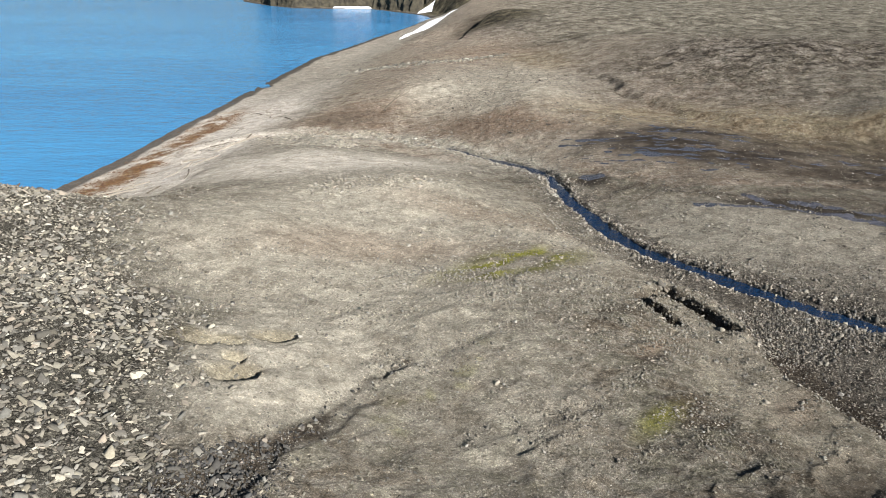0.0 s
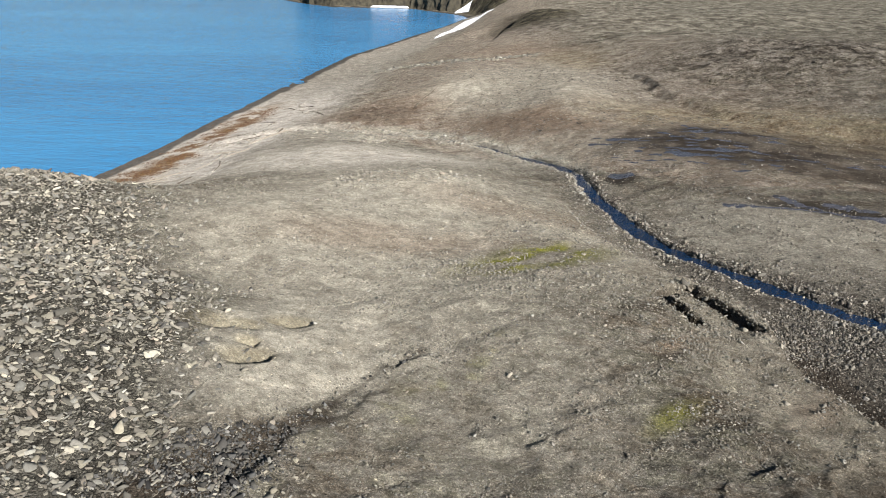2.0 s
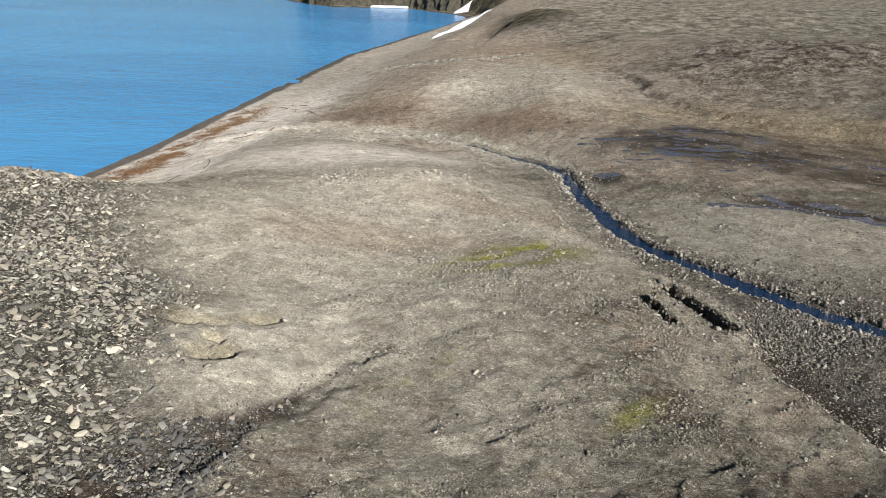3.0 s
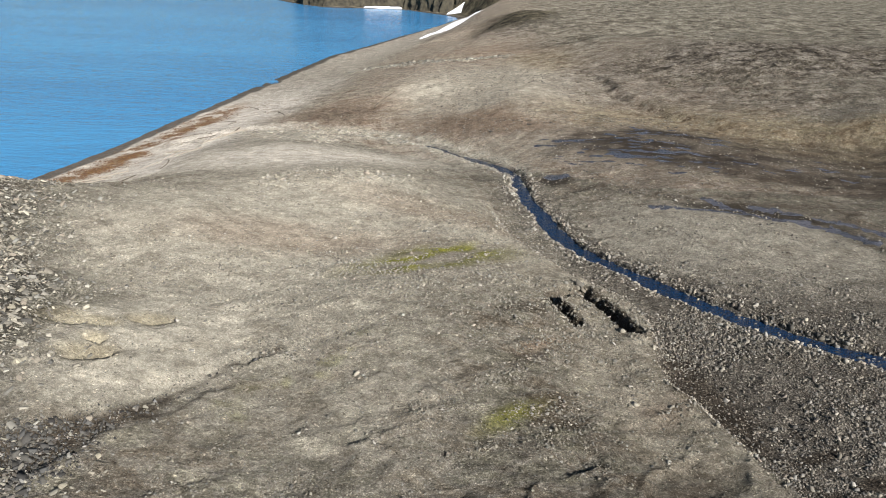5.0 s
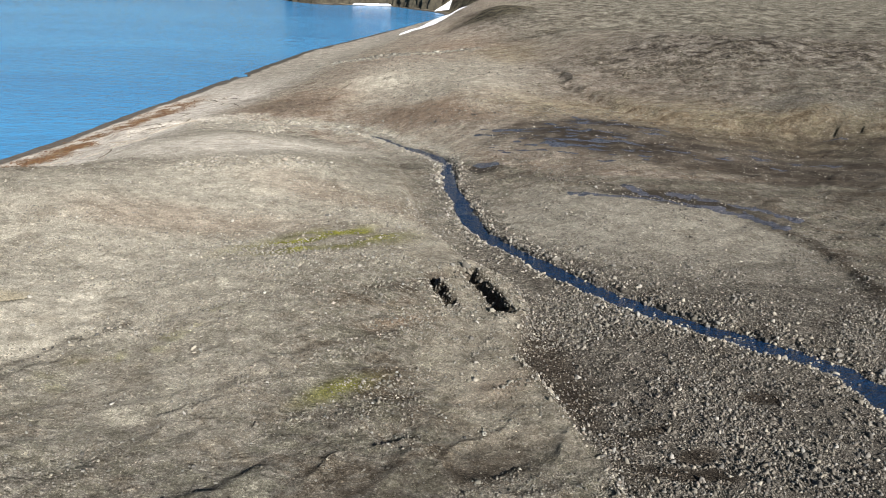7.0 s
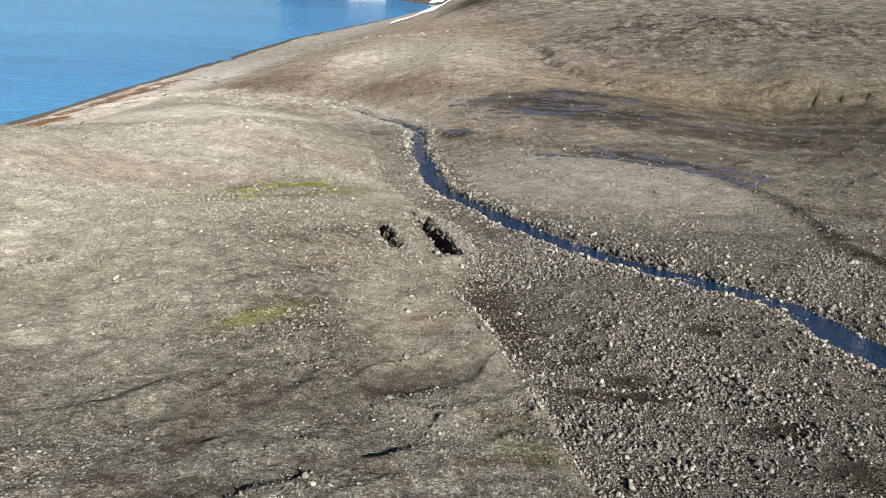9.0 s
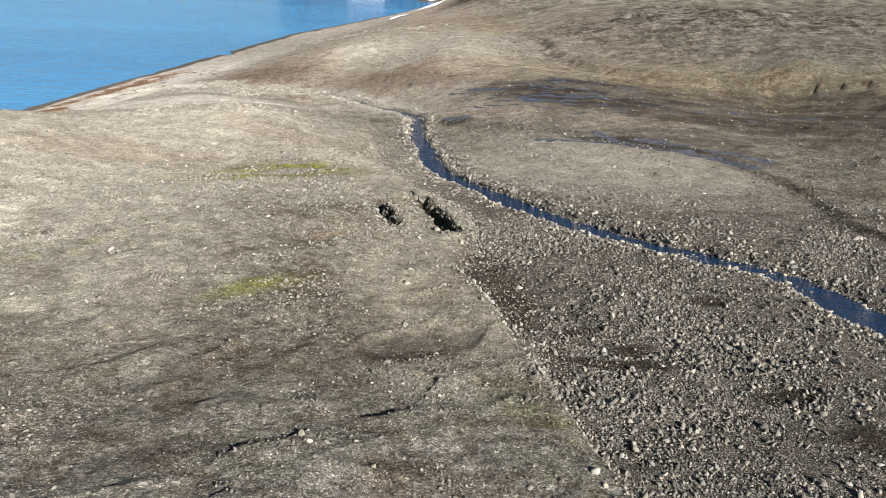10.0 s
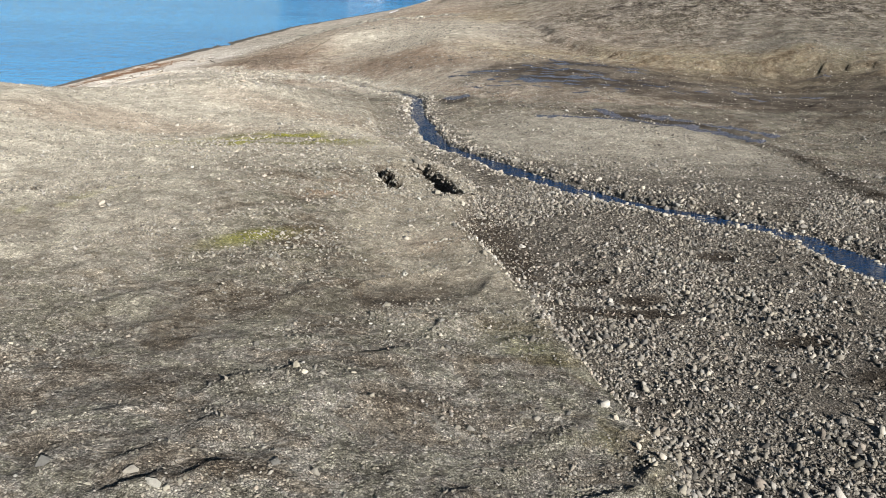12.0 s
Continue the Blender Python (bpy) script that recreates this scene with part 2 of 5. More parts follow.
    z = z + c["tundra"] * (0.6 * np.abs(rough(x, y, 7.5, 45)) + 0.42 * np.abs(rough(x, y, 3.0, 46)) + 0.14 * rough(x, y, 1.3, 36))
    z = z + c["gravel"] * 0.12 * rough(x, y, 3.5, 37) + dry * step(80, 110, y) * (0.13 * rough(x, y, 2.6, 26) + 0.16 * rough(x, y, 6.5, 27)) * (1 - c["beach"])
    hill = dry * (1 - c["gravel"]) * (1 - c["beach"]) * (1 - c["rubble"]) * (y < 75)
    broken = hill * (1 - step(22, 34, y)) * step(-0.1, 0.4, rough(x, y, 1.6, 58))
    z = z + broken * (0.05 * step(0.05, 0.15, grain(u / 2.6, v + 0.5 * rough(x, y, 1.5, 38), 1.0, 39)) + 0.05 * step(0.1, 0.2, grain(u / 1.8, v + 0.4 * rough(x, y, 1.1, 40), 0.6, 30)))
    terrace = hill * step(-0.35, 0.15, rough(x, y, 3.0, 16)) * (1 - 0.8 * c["pale"])
    for size, drop, seed in TERRACES:
        wave = terrace_wave(x, y, size, seed)
        z = z + terrace * drop * (step(-0.32, -0.22, wave) + step(0.12, 0.22, wave))
    cl = step(386, 410, y) * step(10, 20, d)
    z = z + cl * (2.5 * rough(x, y, 14, 47) + 1.2 * rough(x, y, 4, 48))
    return z


def bog_share(x, y):
    wob = rough(x, y, 5, 51)
    return np.maximum(oval(x + 2 * wob, y + wob, 29, 83, 14, 8, -14, 0.35), 0.75 * oval(x + 3 * wob, y + 2 * wob, 52, 76, 22, 8, -10, 0.4))


def bog_lines(x, y):
    """Long wavering streaks across the bog, -1 to 1."""
    return grain((x - 0.3 * y) / 5, y + 0.3 * x + 0.9 * rough(x, y, 5, 51), 1.1, 54) + 0.35 * grain(x / 2.5, y + 0.3 * x, 0.5, 55)


def cover(x, y):
    """Shares of the kinds of ground at a place."""
    x, y = np.asarray(x, float), np.asarray(y, float)
    d = shore_offset(x, y)
    wob = rough(x, y, 5, 51)
    fray = rough(x, y, 1.4, 52)
    out = {}
    rd, rs, _ = beside(x, y, RUBBLE_EDGE)
    out["rubble"] = step(3.8, -3.0, rd * rs + 2.4 * wob + 1.6 * fray) * (y < 75) * step(3, 10, d)
    sd, ss, _ = beside(x, y, SCARP)
    bd, bs, _ = beside(x, y, RIGHT_BANK)
    cd, _, ca = beside(x, y, CREEK)
    out["brown"] = step(-1.5, 3.5, (cd + fray) * np.where((y > 68) & (y + 0.9 * x > 88), 1, -1)) * step(60, 30, x) * step(420, 330, y) * step(16, 30, d)
    out["mud"] = np.zeros_like(x)
    for cx, cy, rx, ry, turn, deep in HOLLOWS[:5]:
        out["mud"] = np.maximum(out["mud"], 0.55 * oval(x, y, cx, cy, rx * 1.1, ry * 1.1, turn, 0.5))
    plain = step(-0.3, 0.5, sd * ss + 0.6 * fray + 0.35 * wob) * step(80, 66, y + 0.35 * (x - 20))
    out["gravel"] = np.clip(plain * (1 - 0.55 * step(-1, 3, bd * bs)) * (1 - 0.75 * step(38, 54, y)) + 0.8 * step(3.0, 1.2, cd + fray) * step(84, 66, y), 0, 1)
    fan = oval(x, y, -17, 98, 8, 6, -20, 0.4)
    out["shingle"] = np.clip(np.maximum(step(3.4, 1.4, cd + fray) * step(66, 84, y) * (y < 130), fan * 0.9), 0, 1)
    out["pale"] = np.clip(oval(x + wob, y, -7.6, 28, 3.6, 6.5, -18, 0.4) + 0.85 * oval(x, y + 2 * wob, -6, 46, 14, 13, 20, 0.5)
                          + 0.6 * oval(x + wob, y, -5, 62, 13, 7, 0, 0.6) + 0.35 * oval(x, y, -2, 119, 6, 4, 20, 0.6)
                          + 0.9 * oval(x, y + wob, -14, 79, 17, 9, 0, 0.5) + 0.5 * oval(x + wob, y + wob, 1, 28, 6, 7.5, 0, 0.6), 0, 1) * (1 - out["gravel"])
    crest = step(-6.5, -3.0, sd * ss + 0.8 * wob) * step(0.2, -0.8, sd * ss + 0.4 * fray) * step(18, 27, y) * step(62, 50, y)
    out["pale"] = out["pale"] + 0.5 * crest + 0.65 * oval(x + 2 * wob, y, 10, 122, 15, 20, 8, 0.5) + 0.35 * oval(x + wob, y, 12, 88, 7, 9, 0, 0.6)
    out["pale"] = np.clip(out["pale"] + 0.8 * oval(x + wob, y + wob, 27, 53, 13, 10, -30, 0.5) * step(0.2, -1.0, bd * bs) * step(1.0, 3.0, cd), 0, 1)
    u, v = 0.77 * x + 0.64 * y, 0.77 * y - 0.64 * x
    moss = oval(x + 0.6 * fray, y + 0.8 * wob, 5.2, 45.2, 5.6, 2.0, 40, 0.6) * step(-0.85, -0.05, grain(u / 4, v, 0.8, 56) + 0.5 * fray) * 1.1
    moss = moss + 0.8 * oval(x + 0.4 * fray, y + 0.3 * fray, 9.5, 26.3, 1.9, 0.55, 48, 0.8)
    moss = moss + 0.4 * oval(x + 0.5 * fray, y, 20.6, 15.5, 1.5, 5.0, 12, 0.6) * step(-0.3, 0.4, fray)
    moss = moss + 0.35 * (oval(x, y, 1, 30, 3.5, 1.4, 48, 0.6) + oval(x, y, -1, 26, 3, 1.2, 48, 0.6)) * step(0.05, 0.4, fray)
    out["moss"] = np.clip(moss, 0, 1)
    u, v = 0.77 * x + 0.64 * y, 0.77 * y - 0.64 * x
    streak = grain(u / 3.5, v, 1.6, 53) + 0.6 * wob
    damp_and_shade = 0.42 * step(0.2, 0.75, streak) * step(52, 38, y) * step(3, 9, x) * (1 - out["rubble"]) * (1 - out["pale"]) * (1 - 0.5 * out["gravel"])
    damp_and_shade = damp_and_shade + 0.45 * oval(x + fray, y + wob, 4.6, 44.8, 6.2, 2.6, 40, 0.6)
    damp_and_shade = damp_and_shade + 0.3 * oval(x, y + wob, 7, 98.5, 13, 3.2, -38, 0.6) + 0.5 * oval(x, y, -14, 111, 6, 4, 0, 0.7)
    damp_and_shade = damp_and_shade + 0.75 * oval(x + 3 * wob, y + 2 * wob, 44, 79, 28, 10, -14, 0.45) * (0.45 + 0.55 * step(-0.5, 0.3, bog_lines(x, y) + fray))
    damp_and_shade = damp_and_shade + 0.9 * oval(x, y, 19, 31.5, 1.6, 3.8, 12, 0.6) + 0.7 * oval(x, y, 16, 22, 2.2, 1.0, 40, 0.6)
    # the bluff's shade and dark soil, and the far valley's shade, as colour
    damp_and_shade = damp_and_shade + step(0.8, 0.15, beside(x, y, GULLY)[0] + 0.4 * fray - 0.8 * step(24, 19, y) + 0.4 * step(23, 26, y)) + 1.0 * oval(x + 2 * wob, y + 4 * wob, 16, 226, 11, 24, 5, 0.6) + 0.65 * oval(x + 4 * wob, y + 3 * wob, 52, 169, 30, 6, 0, 0.6)
    damp_and_shade = damp_and_shade + 0.5 * step(1.4, 0.1, beside(x, y, LOBE_FOOT)[0] + 0.6 * fray + 0.9 * wob)
    damp_and_shade = damp_and_shade + 0.9 * step(1.1, 0.4, np.minimum(beside(x, y, CUT_A)[0], beside(x, y, CUT_B)[0]))
    damp_and_shade = damp_and_shade + 0.75 * np.exp(-(((sd * ss - 1.0 + 0.5 * fray) / 0.9) ** 2)) * step(18, 27, y) * step(40, 34, y)
    for cx, cy, rx, ry, turn in ((23.6, 23.5, 2.0, 0.55, -4), (24.2, 24.9, 0.9, 0.5, 20), (28.2, 29.2, 1.0, 0.6, 0), (30.6, 19.3, 1.3, 0.8, 0), (28.8, 21.8, 1.4, 0.4, 10), (22.6, 26.6, 1.5, 0.4, 30)):
        damp_and_shade = damp_and_shade + 0.95 * oval(x + 0.4 * fray, y + 0.25 * fray, cx, cy, rx, ry, turn, 0.4)
    damp_and_shade = damp_and_shade + 0.5 * step(-0.4, 0.8, bd * bs + fray) * step(0.6, -0.4, wob + 0.6 * grain(x / 5, y, 1.2, 57)) * step(26, 34, y) * step(80, 72, y) * (y + 0.6 * x > 55)
    damp_and_shade = damp_and_shade + 0.7 * np.exp(-(((bd * bs - 0.3 + 0.3 * fray) / 0.5) ** 2)) * (y > 34)
    out["damp_and_shade"] = np.clip(damp_and_shade, 0, 1)
    bog = bog_share(x, y)
    rills = bog_lines(x, y) + 0.35 * fray
    wet = bog * (0.84 + 0.15 * step(-0.3, 0.05, rills + 0.5 * grain((x - 0.3 * y) / 3, y + 0.3 * x, 0.55, 59)))
    wet = wet + oval(x + wob, y + 0.4 * fray, 31, 61.8, 7.5, 1.3, -18, 0.4) + 0.6 * oval(x, y + 0.6 * wob, 42, 68, 12, 3.0, -18, 0.5) * step(-0.2, 0.4, rills)
    wet = wet + oval(x, y, 15.3, 72, 1.7, 2.2, -20, 0.3) + 0.65 * step(1.0, 0.5, cd + 0.3 * fray) * (y < 96)
    wet = wet + 0.95 * step(3.2, 2.2, d + 0.8 * wob) * (d > -3) * step(70, 84, y)
    out["wet"] = np.clip(wet, 0, 1)
    out["beach"] = step(26, 15, d + 4 * wob) * step(66, 84, y) * (1 - fan) * (1 - 0.65 * step(120, 170, y))
    out["beach"] = np.maximum(out["beach"], 0.6 * oval(x + 3 * wob, y + 2 * wob, -14, 80, 17, 10, 0, 0.7) * (1 - out["shingle"]))
    out["kelp"] = step(-0.6, 0.1, fray + 0.6 * wob) * np.exp(-(((d - 6.6 - 2.0 * wob) / 2.4) ** 2)) * step(70, 84, y) * step(146, 112, y + 14 * wob)
    out["tundra"] = np.maximum(step(-0.25, 0.45, oval(x, y, 62, 124, 42, 30, 10, 0.5) * 1.3 - 0.5 + 0.3 * wob) * step(92, 104, y + 0.35 * (x - 40)), np.maximum(0.7 * oval(x + 4 * wob, y + 5 * wob, 62, 172, 46, 7, 0, 0.6), 0.8 * oval(x + 4 * wob, y, 22, 208, 11, 24, -10, 0.6)))
    out["tundra"] = out["tundra"] * np.clip(0.55 + 0.6 * oval(x + 5 * wob, y + 3 * wob, 62, 130, 26, 15, 5, 0.5) + 0.4 * (y > 155), 0, 1)
    out["heath"] = step(130, 175, y) * step(10, 30, x)
    out["turf"] = step(-7, -1.5, x + 1.5 * wob) * step(39, 27, y + 3 * wob + 1.2 * fray) * (0.35 + 0.65 * step(2, 10, x - 0.3 * (y - 20) + wob)) * (1 - out["gravel"]) * (1 - 0.7 * out["pale"])
    red = 0.95 * oval(x + 2 * wob, y + wob, 8.5, 98.5, 11, 3.2, -34, 0.6) + 0.6 * oval(x + 2 * wob, y + wob, -15, 112, 9, 6, 10, 0.6) + 0.5 * oval(x + 3 * wob, y, 12, 168, 16, 9, -10, 0.6)
    red = red + 0.7 * (oval(x + wob, y + 0.6 * fray, 11.5, 34.5, 3.0, 1.2, 46, 0.6) + oval(x + 0.7 * wob, y + 0.6 * fray, 3.0, 29.0, 2.4, 0.9, 44, 0.7) + oval(x + wob, y + fray, 15.5, 27.5, 2.6, 0.8, 42, 0.7)) * step(-0.4, 0.3, streak)
    red = red + 0.5 * oval(x + 2 * wob, y + 2 * wob, -4, 47, 8, 3, 10, 0.7) + 0.45 * oval(x + wob, y + wob, 3, 57, 7, 2.4, -15, 0.7)
    out["red"] = np.clip(red, 0, 1)
    out["ochre"] = np.clip(oval(x + 3 * wob, y + 2 * wob, 33, 95, 17, 8, -25, 0.6) + 0.8 * oval(x + 3 * wob, y + 2 * wob, 52, 84, 16, 6, -10, 0.6) + 0.8 * oval(x + 3 * wob, y, 19, 148, 7, 17, 0, 0.6)
                           + 0.5 * crest + 0.6 * oval(x + wob, y + fray, 24, 52, 9, 5, -35, 0.6) * step(-0.2, 0.4, wob), 0, 1)
    out["grit"] = step(21, 10, y + 4 * wob - 0.35 * x) * step(-8, -1, x + 2 * wob) * (1 - out["gravel"]) * (1 - out["pale"])
    # cliff rock; the oval puts the bluff's shade and dark soil into colour
    out["rock_and_shade"] = np.maximum(step(374, 394, y + 3 * wob) * step(0.5, 4, d), 0.95 * oval(x + 3 * wob, y + 3 * wob, 18, 225, 11, 20, -12, 0.5))
    return out


# ---- materials ----
def shader(name):
    m = bpy.data.materials.new(name)
    m.use_nodes = True
    nt = m.node_tree
    nt.nodes["Principled BSDF"].inputs["Diffuse Roughness"].default_value = 0.65
    return m, nt, nt.nodes["Principled BSDF"]


def node(nt, kind, **values):
    n = nt.nodes.new(kind)
    for key, value in values.items():
        n.inputs[key.replace("_", " ")].default_value = value
    return n


def noise_tex(nt, scale, detail=4.0, rough_=0.6, coord=None):
    n = node(nt, "ShaderNodeTexNoise", Scale=scale, Detail=detail, Roughness=rough_)
    if coord is not None:
        nt.links.new(coord, n.inputs["Vector"])
    return n.outputs["Fac"]


def ramp(nt, fac, stops):
    n = nt.nodes.new("ShaderNodeValToRGB")
    els = n.color_ramp.elements
    while len(els) < len(stops):
        els.new(0.5)
    for e, (p, c) in zip(els, stops):
        e.position, e.color = p, (*c, 1) if len(c) == 3 else c
    nt.links.new(fac, n.inputs[0])
    return n.outputs[0]


def mixed(nt, fac, a, b, how="MIX"):
    n = nt.nodes.new("ShaderNodeMix")
    n.data_type, n.blend_type = "RGBA", how
    for sock, v in ((n.inputs[0], fac), (n.inputs[6], a), (n.inputs[7], b)):
        if isinstance(v, bpy.types.NodeSocket):
            nt.links.new(v, sock)
        elif isinstance(v, (int, float)):
            sock.default_value = v
        else:
            sock.default_value = (*v, 1)
    return n.outputs[2]


def maths(nt, how, a, b=0.0, clamp=False):
    n = nt.nodes.new("ShaderNodeMath")
    n.operation, n.use_clamp = how, clamp
    for sock, v in zip(n.inputs, (a, b)):
        if isinstance(v, bpy.types.NodeSocket):
            nt.links.new(v, sock)
        else:
            sock.default_value = v
    return n.outputs[0]


def bumped(nt, bsdf, height, strength, distance):
    n = nt.nodes.new("ShaderNodeBump")
    n.inputs["Strength"].default_value, n.inputs["Distance"].default_value = strength, distance
    nt.links.new(height, n.inputs["Height"])
    nt.links.new(n.outputs[0], bsdf.inputs["Normal"])


def ground_material():
    m, nt, b = shader("tundra_ground")
    geo = nt.nodes.new("ShaderNodeNewGeometry")
    pos = geo.outputs["Position"]
    share = {}
    for attr, names in (("cover_a", ("rubble", "gravel", "pale")), ("cover_b", ("moss", "damp_and_shade", "wet")), ("cover_c", ("beach", "kelp", "tundra")), ("cover_d", ("heath", "rock_and_shade", "grit")), ("cover_e", ("brown", "mud", "shingle")), ("cover_f", ("turf", "red", "ochre"))):
        a = nt.nodes.new("ShaderNodeAttribute")
        a.attribute_name = attr
        s = nt.nodes.new("ShaderNodeSeparateColor")
        nt.links.new(a.outputs["Color"], s.inputs[0])
        share.update(zip(names, s.outputs))
    n_fine, n_mid, n_big = noise_tex(nt, 13, 5, 0.8, pos), noise_tex(nt, 2.2, 8, 0.75, pos), noise_tex(nt, 0.22, 5, 0.6, pos)
    speck = node(nt, "ShaderNodeTexVoronoi", Scale=9.0)
    nt.links.new(pos, speck.inputs["Vector"])
    col = ramp(nt, n_mid, [(0.36, (0.185, 0.162, 0.128)), (0.5, (0.3, 0.27, 0.222)), (0.64, (0.44, 0.402, 0.34))])
    col = mixed(nt, ramp(nt, n_big, [(0.35, (0, 0, 0)), (0.65, (0.75, 0.75, 0.75))]), col, mixed(nt, 0.5, col, (0.21, 0.2, 0.165)))
    col = mixed(nt, maths(nt, "MULTIPLY", share["brown"], 0.85), col, ramp(nt, n_mid, [(0.36, (0.28, 0.226, 0.178)), (0.5, (0.45, 0.38, 0.312)), (0.66, (0.59, 0.52, 0.44))]))
    col = mixed(nt, maths(nt, "MULTIPLY", share["turf"], 0.62), col, ramp(nt, n_mid, [(0.36, (0.12, 0.104, 0.08)), (0.5, (0.2, 0.181, 0.146)), (0.64, (0.31, 0.285, 0.235))]))
    col = mixed(nt, maths(nt, "MULTIPLY", share["ochre"], 0.6), col, ramp(nt, n_mid, [(0.36, (0.2, 0.152, 0.088)), (0.5, (0.33, 0.266, 0.166)), (0.66, (0.48, 0.41, 0.28))]))
    col = mixed(nt, maths(nt, "MULTIPLY", share["shingle"], 0.7), col, mixed(nt, n_mid, (0.42, 0.388, 0.33), (0.7, 0.66, 0.585)))
    col = mixed(nt, maths(nt, "MULTIPLY", share["grit"], 0.8), col, ramp(nt, n_mid, [(0.36, (0.2, 0.186, 0.162)), (0.5, (0.33, 0.309, 0.272)), (0.66, (0.48, 0.452, 0.402))]))
    spread = nt.nodes.new("ShaderNodeMapping")
    spread.inputs["Rotation"].default_value, spread.inputs["Scale"].default_value = (0, 0, radians(-40)), (0.6, 1, 1)
    nt.links.new(pos, spread.inputs["Vector"])
    soils = node(nt, "ShaderNodeTexNoise", Scale=0.55, Detail=7.0, Roughness=0.72, Distortion=0.4)
    nt.links.new(spread.outputs[0], soils.inputs["Vector"])
    tint = ramp(nt, soils.outputs["Fac"], [(0.36, (0.5, 0.43, 0.36)), (0.44, (0.86, 0.8, 0.72)), (0.5, (1.0, 1.0, 1.0)), (0.57, (0.93, 0.95, 0.84)), (0.66, (1.28, 1.28, 1.26))])
    col = mixed(nt, 0.8, col, tint, "MULTIPLY")
    # grains and small stones
    stone = ramp(nt, speck.outputs["Distance"], [(0.0, (1, 1, 1)), (0.33, (0, 0, 0))])
    tone = ramp(nt, speck.outputs["Color"], [(0.1, (0.1, 0.09, 0.075)), (0.6, (0.25, 0.225, 0.18)), (0.95, (0.55, 0.52, 0.45))])
    pebbles = mixed(nt, maths(nt, "MULTIPLY", stone, 0.75), col, tone)
    col = mixed(nt, 0.6, col, pebbles)
    col = mixed(nt, share["pale"], col, mixed(nt, n_mid, (0.335, 0.305, 0.243), (0.6, 0.555, 0.455)))
    col = mixed(nt, maths(nt, "MULTIPLY", share["red"], 0.75), col, mixed(nt, n_mid, (0.17, 0.106, 0.068), (0.4, 0.282, 0.197)))
    gravel = mixed(nt, maths(nt, "MULTIPLY", stone, 0.7), mixed(nt, n_mid, (0.1, 0.088, 0.074), (0.33, 0.297, 0.25)), tone)
    col = mixed(nt, maths(nt, "MULTIPLY", share["gravel"], 0.85), col, gravel)
    col = mixed(nt, share["mud"], col, mixed(nt, n_mid, (0.26, 0.215, 0.115), (0.46, 0.4, 0.27)))
    # rubble ground near black: shade between the slabs put into its colour
    rub = mixed(nt, n_mid, (0.025, 0.024, 0.021), (0.2, 0.19, 0.16))
    col = mixed(nt, maths(nt, "MULTIPLY", share["rubble"], 0.85), col, rub)
    col = mixed(nt, share["beach"], col, mixed(nt, n_mid, (0.44, 0.4, 0.343), (0.66, 0.61, 0.535)))
    # damp soil, and painted shade of bluff and valley, in one dark colour
    col = mixed(nt, maths(nt, "MULTIPLY", share["damp_and_shade"], 0.88), col, mixed(nt, n_mid, (0.035, 0.028, 0.021), (0.125, 0.1, 0.075)))
    tun = ramp(nt, maths(nt, "ADD", maths(nt, "MULTIPLY", n_mid, 0.3), maths(nt, "MULTIPLY", noise_tex(nt, 0.42, 8, 0.72, pos), 0.7)), [(0.43, (0.035, 0.029, 0.024)), (0.475, (0.13, 0.11, 0.088)), (0.52, (0.26, 0.228, 0.187)), (0.6, (0.42, 0.38, 0.325))])
    col = mixed(nt, maths(nt, "MULTIPLY", share["tundra"], 0.9), col, tun)
    heath = ramp(nt, noise_tex(nt, 0.35, 6, 0.7, pos), [(0.4, (0.09, 0.079, 0.06)), (0.51, (0.26, 0.237, 0.187)), (0.62, (0.45, 0.418, 0.335))])
    col = mixed(nt, maths(nt, "MULTIPLY", share["heath"], 0.8), col, heath)
    moss = ramp(nt, n_fine, [(0.3, (0.055, 0.06, 0.008)), (0.5, (0.15, 0.15, 0.012)), (0.75, (0.27, 0.25, 0.025))])
    col = mixed(nt, maths(nt, "MULTIPLY", share["moss"], 0.9), col, moss)
    col = mixed(nt, share["kelp"], col, mixed(nt, n_fine, (0.09, 0.045, 0.018), (0.32, 0.205, 0.085)))
    rock_and_shade = ramp(nt, noise_tex(nt, 0.3, 8, 0.7, pos), [(0.36, (0.02, 0.018, 0.015)), (0.5, (0.1, 0.088, 0.06)), (0.66, (0.24, 0.21, 0.14))])
    col = mixed(nt, share["rock_and_shade"], col, rock_and_shade)
    col = mixed(nt, maths(nt, "MULTIPLY", share["wet"], 0.94), col, mixed(nt, n_mid, (0.008, 0.007, 0.006), (0.03, 0.024, 0.018)))
    mottle = mixed(nt, 1.0, ramp(nt, n_fine, [(0.36, (0.66,) * 3), (0.64, (1.3,) * 3)]), ramp(nt, noise_tex(nt, 0.9, 8, 0.8, pos), [(0.36, (0.7,) * 3), (0.64, (1.28,) * 3)]), "MULTIPLY")
    mottle = mixed(nt, 1.0, mottle, ramp(nt, noise_tex(nt, 3.2, 7, 0.88, pos), [(0.41, (0.78, 0.77, 0.75)), (0.5, (0.98,) * 3), (0.59, (1.22,) * 3)]), "MULTIPLY")
    mottle = mixed(nt, 1.0, mottle, ramp(nt, noise_tex(nt, 0.5, 10, 0.86, pos), [(0.4, (0.66, 0.64, 0.61)), (0.5, (1.0,) * 3), (0.6, (1.3, 1.3, 1.29))]), "MULTIPLY")
    col = mixed(nt, 0.8, col, mottle, "MULTIPLY")
    # single stones strewn thinly, dark and pale
    dull = maths(nt, "SUBTRACT", 1.0, maths(nt, "ADD", share["beach"], share["wet"], True), True)
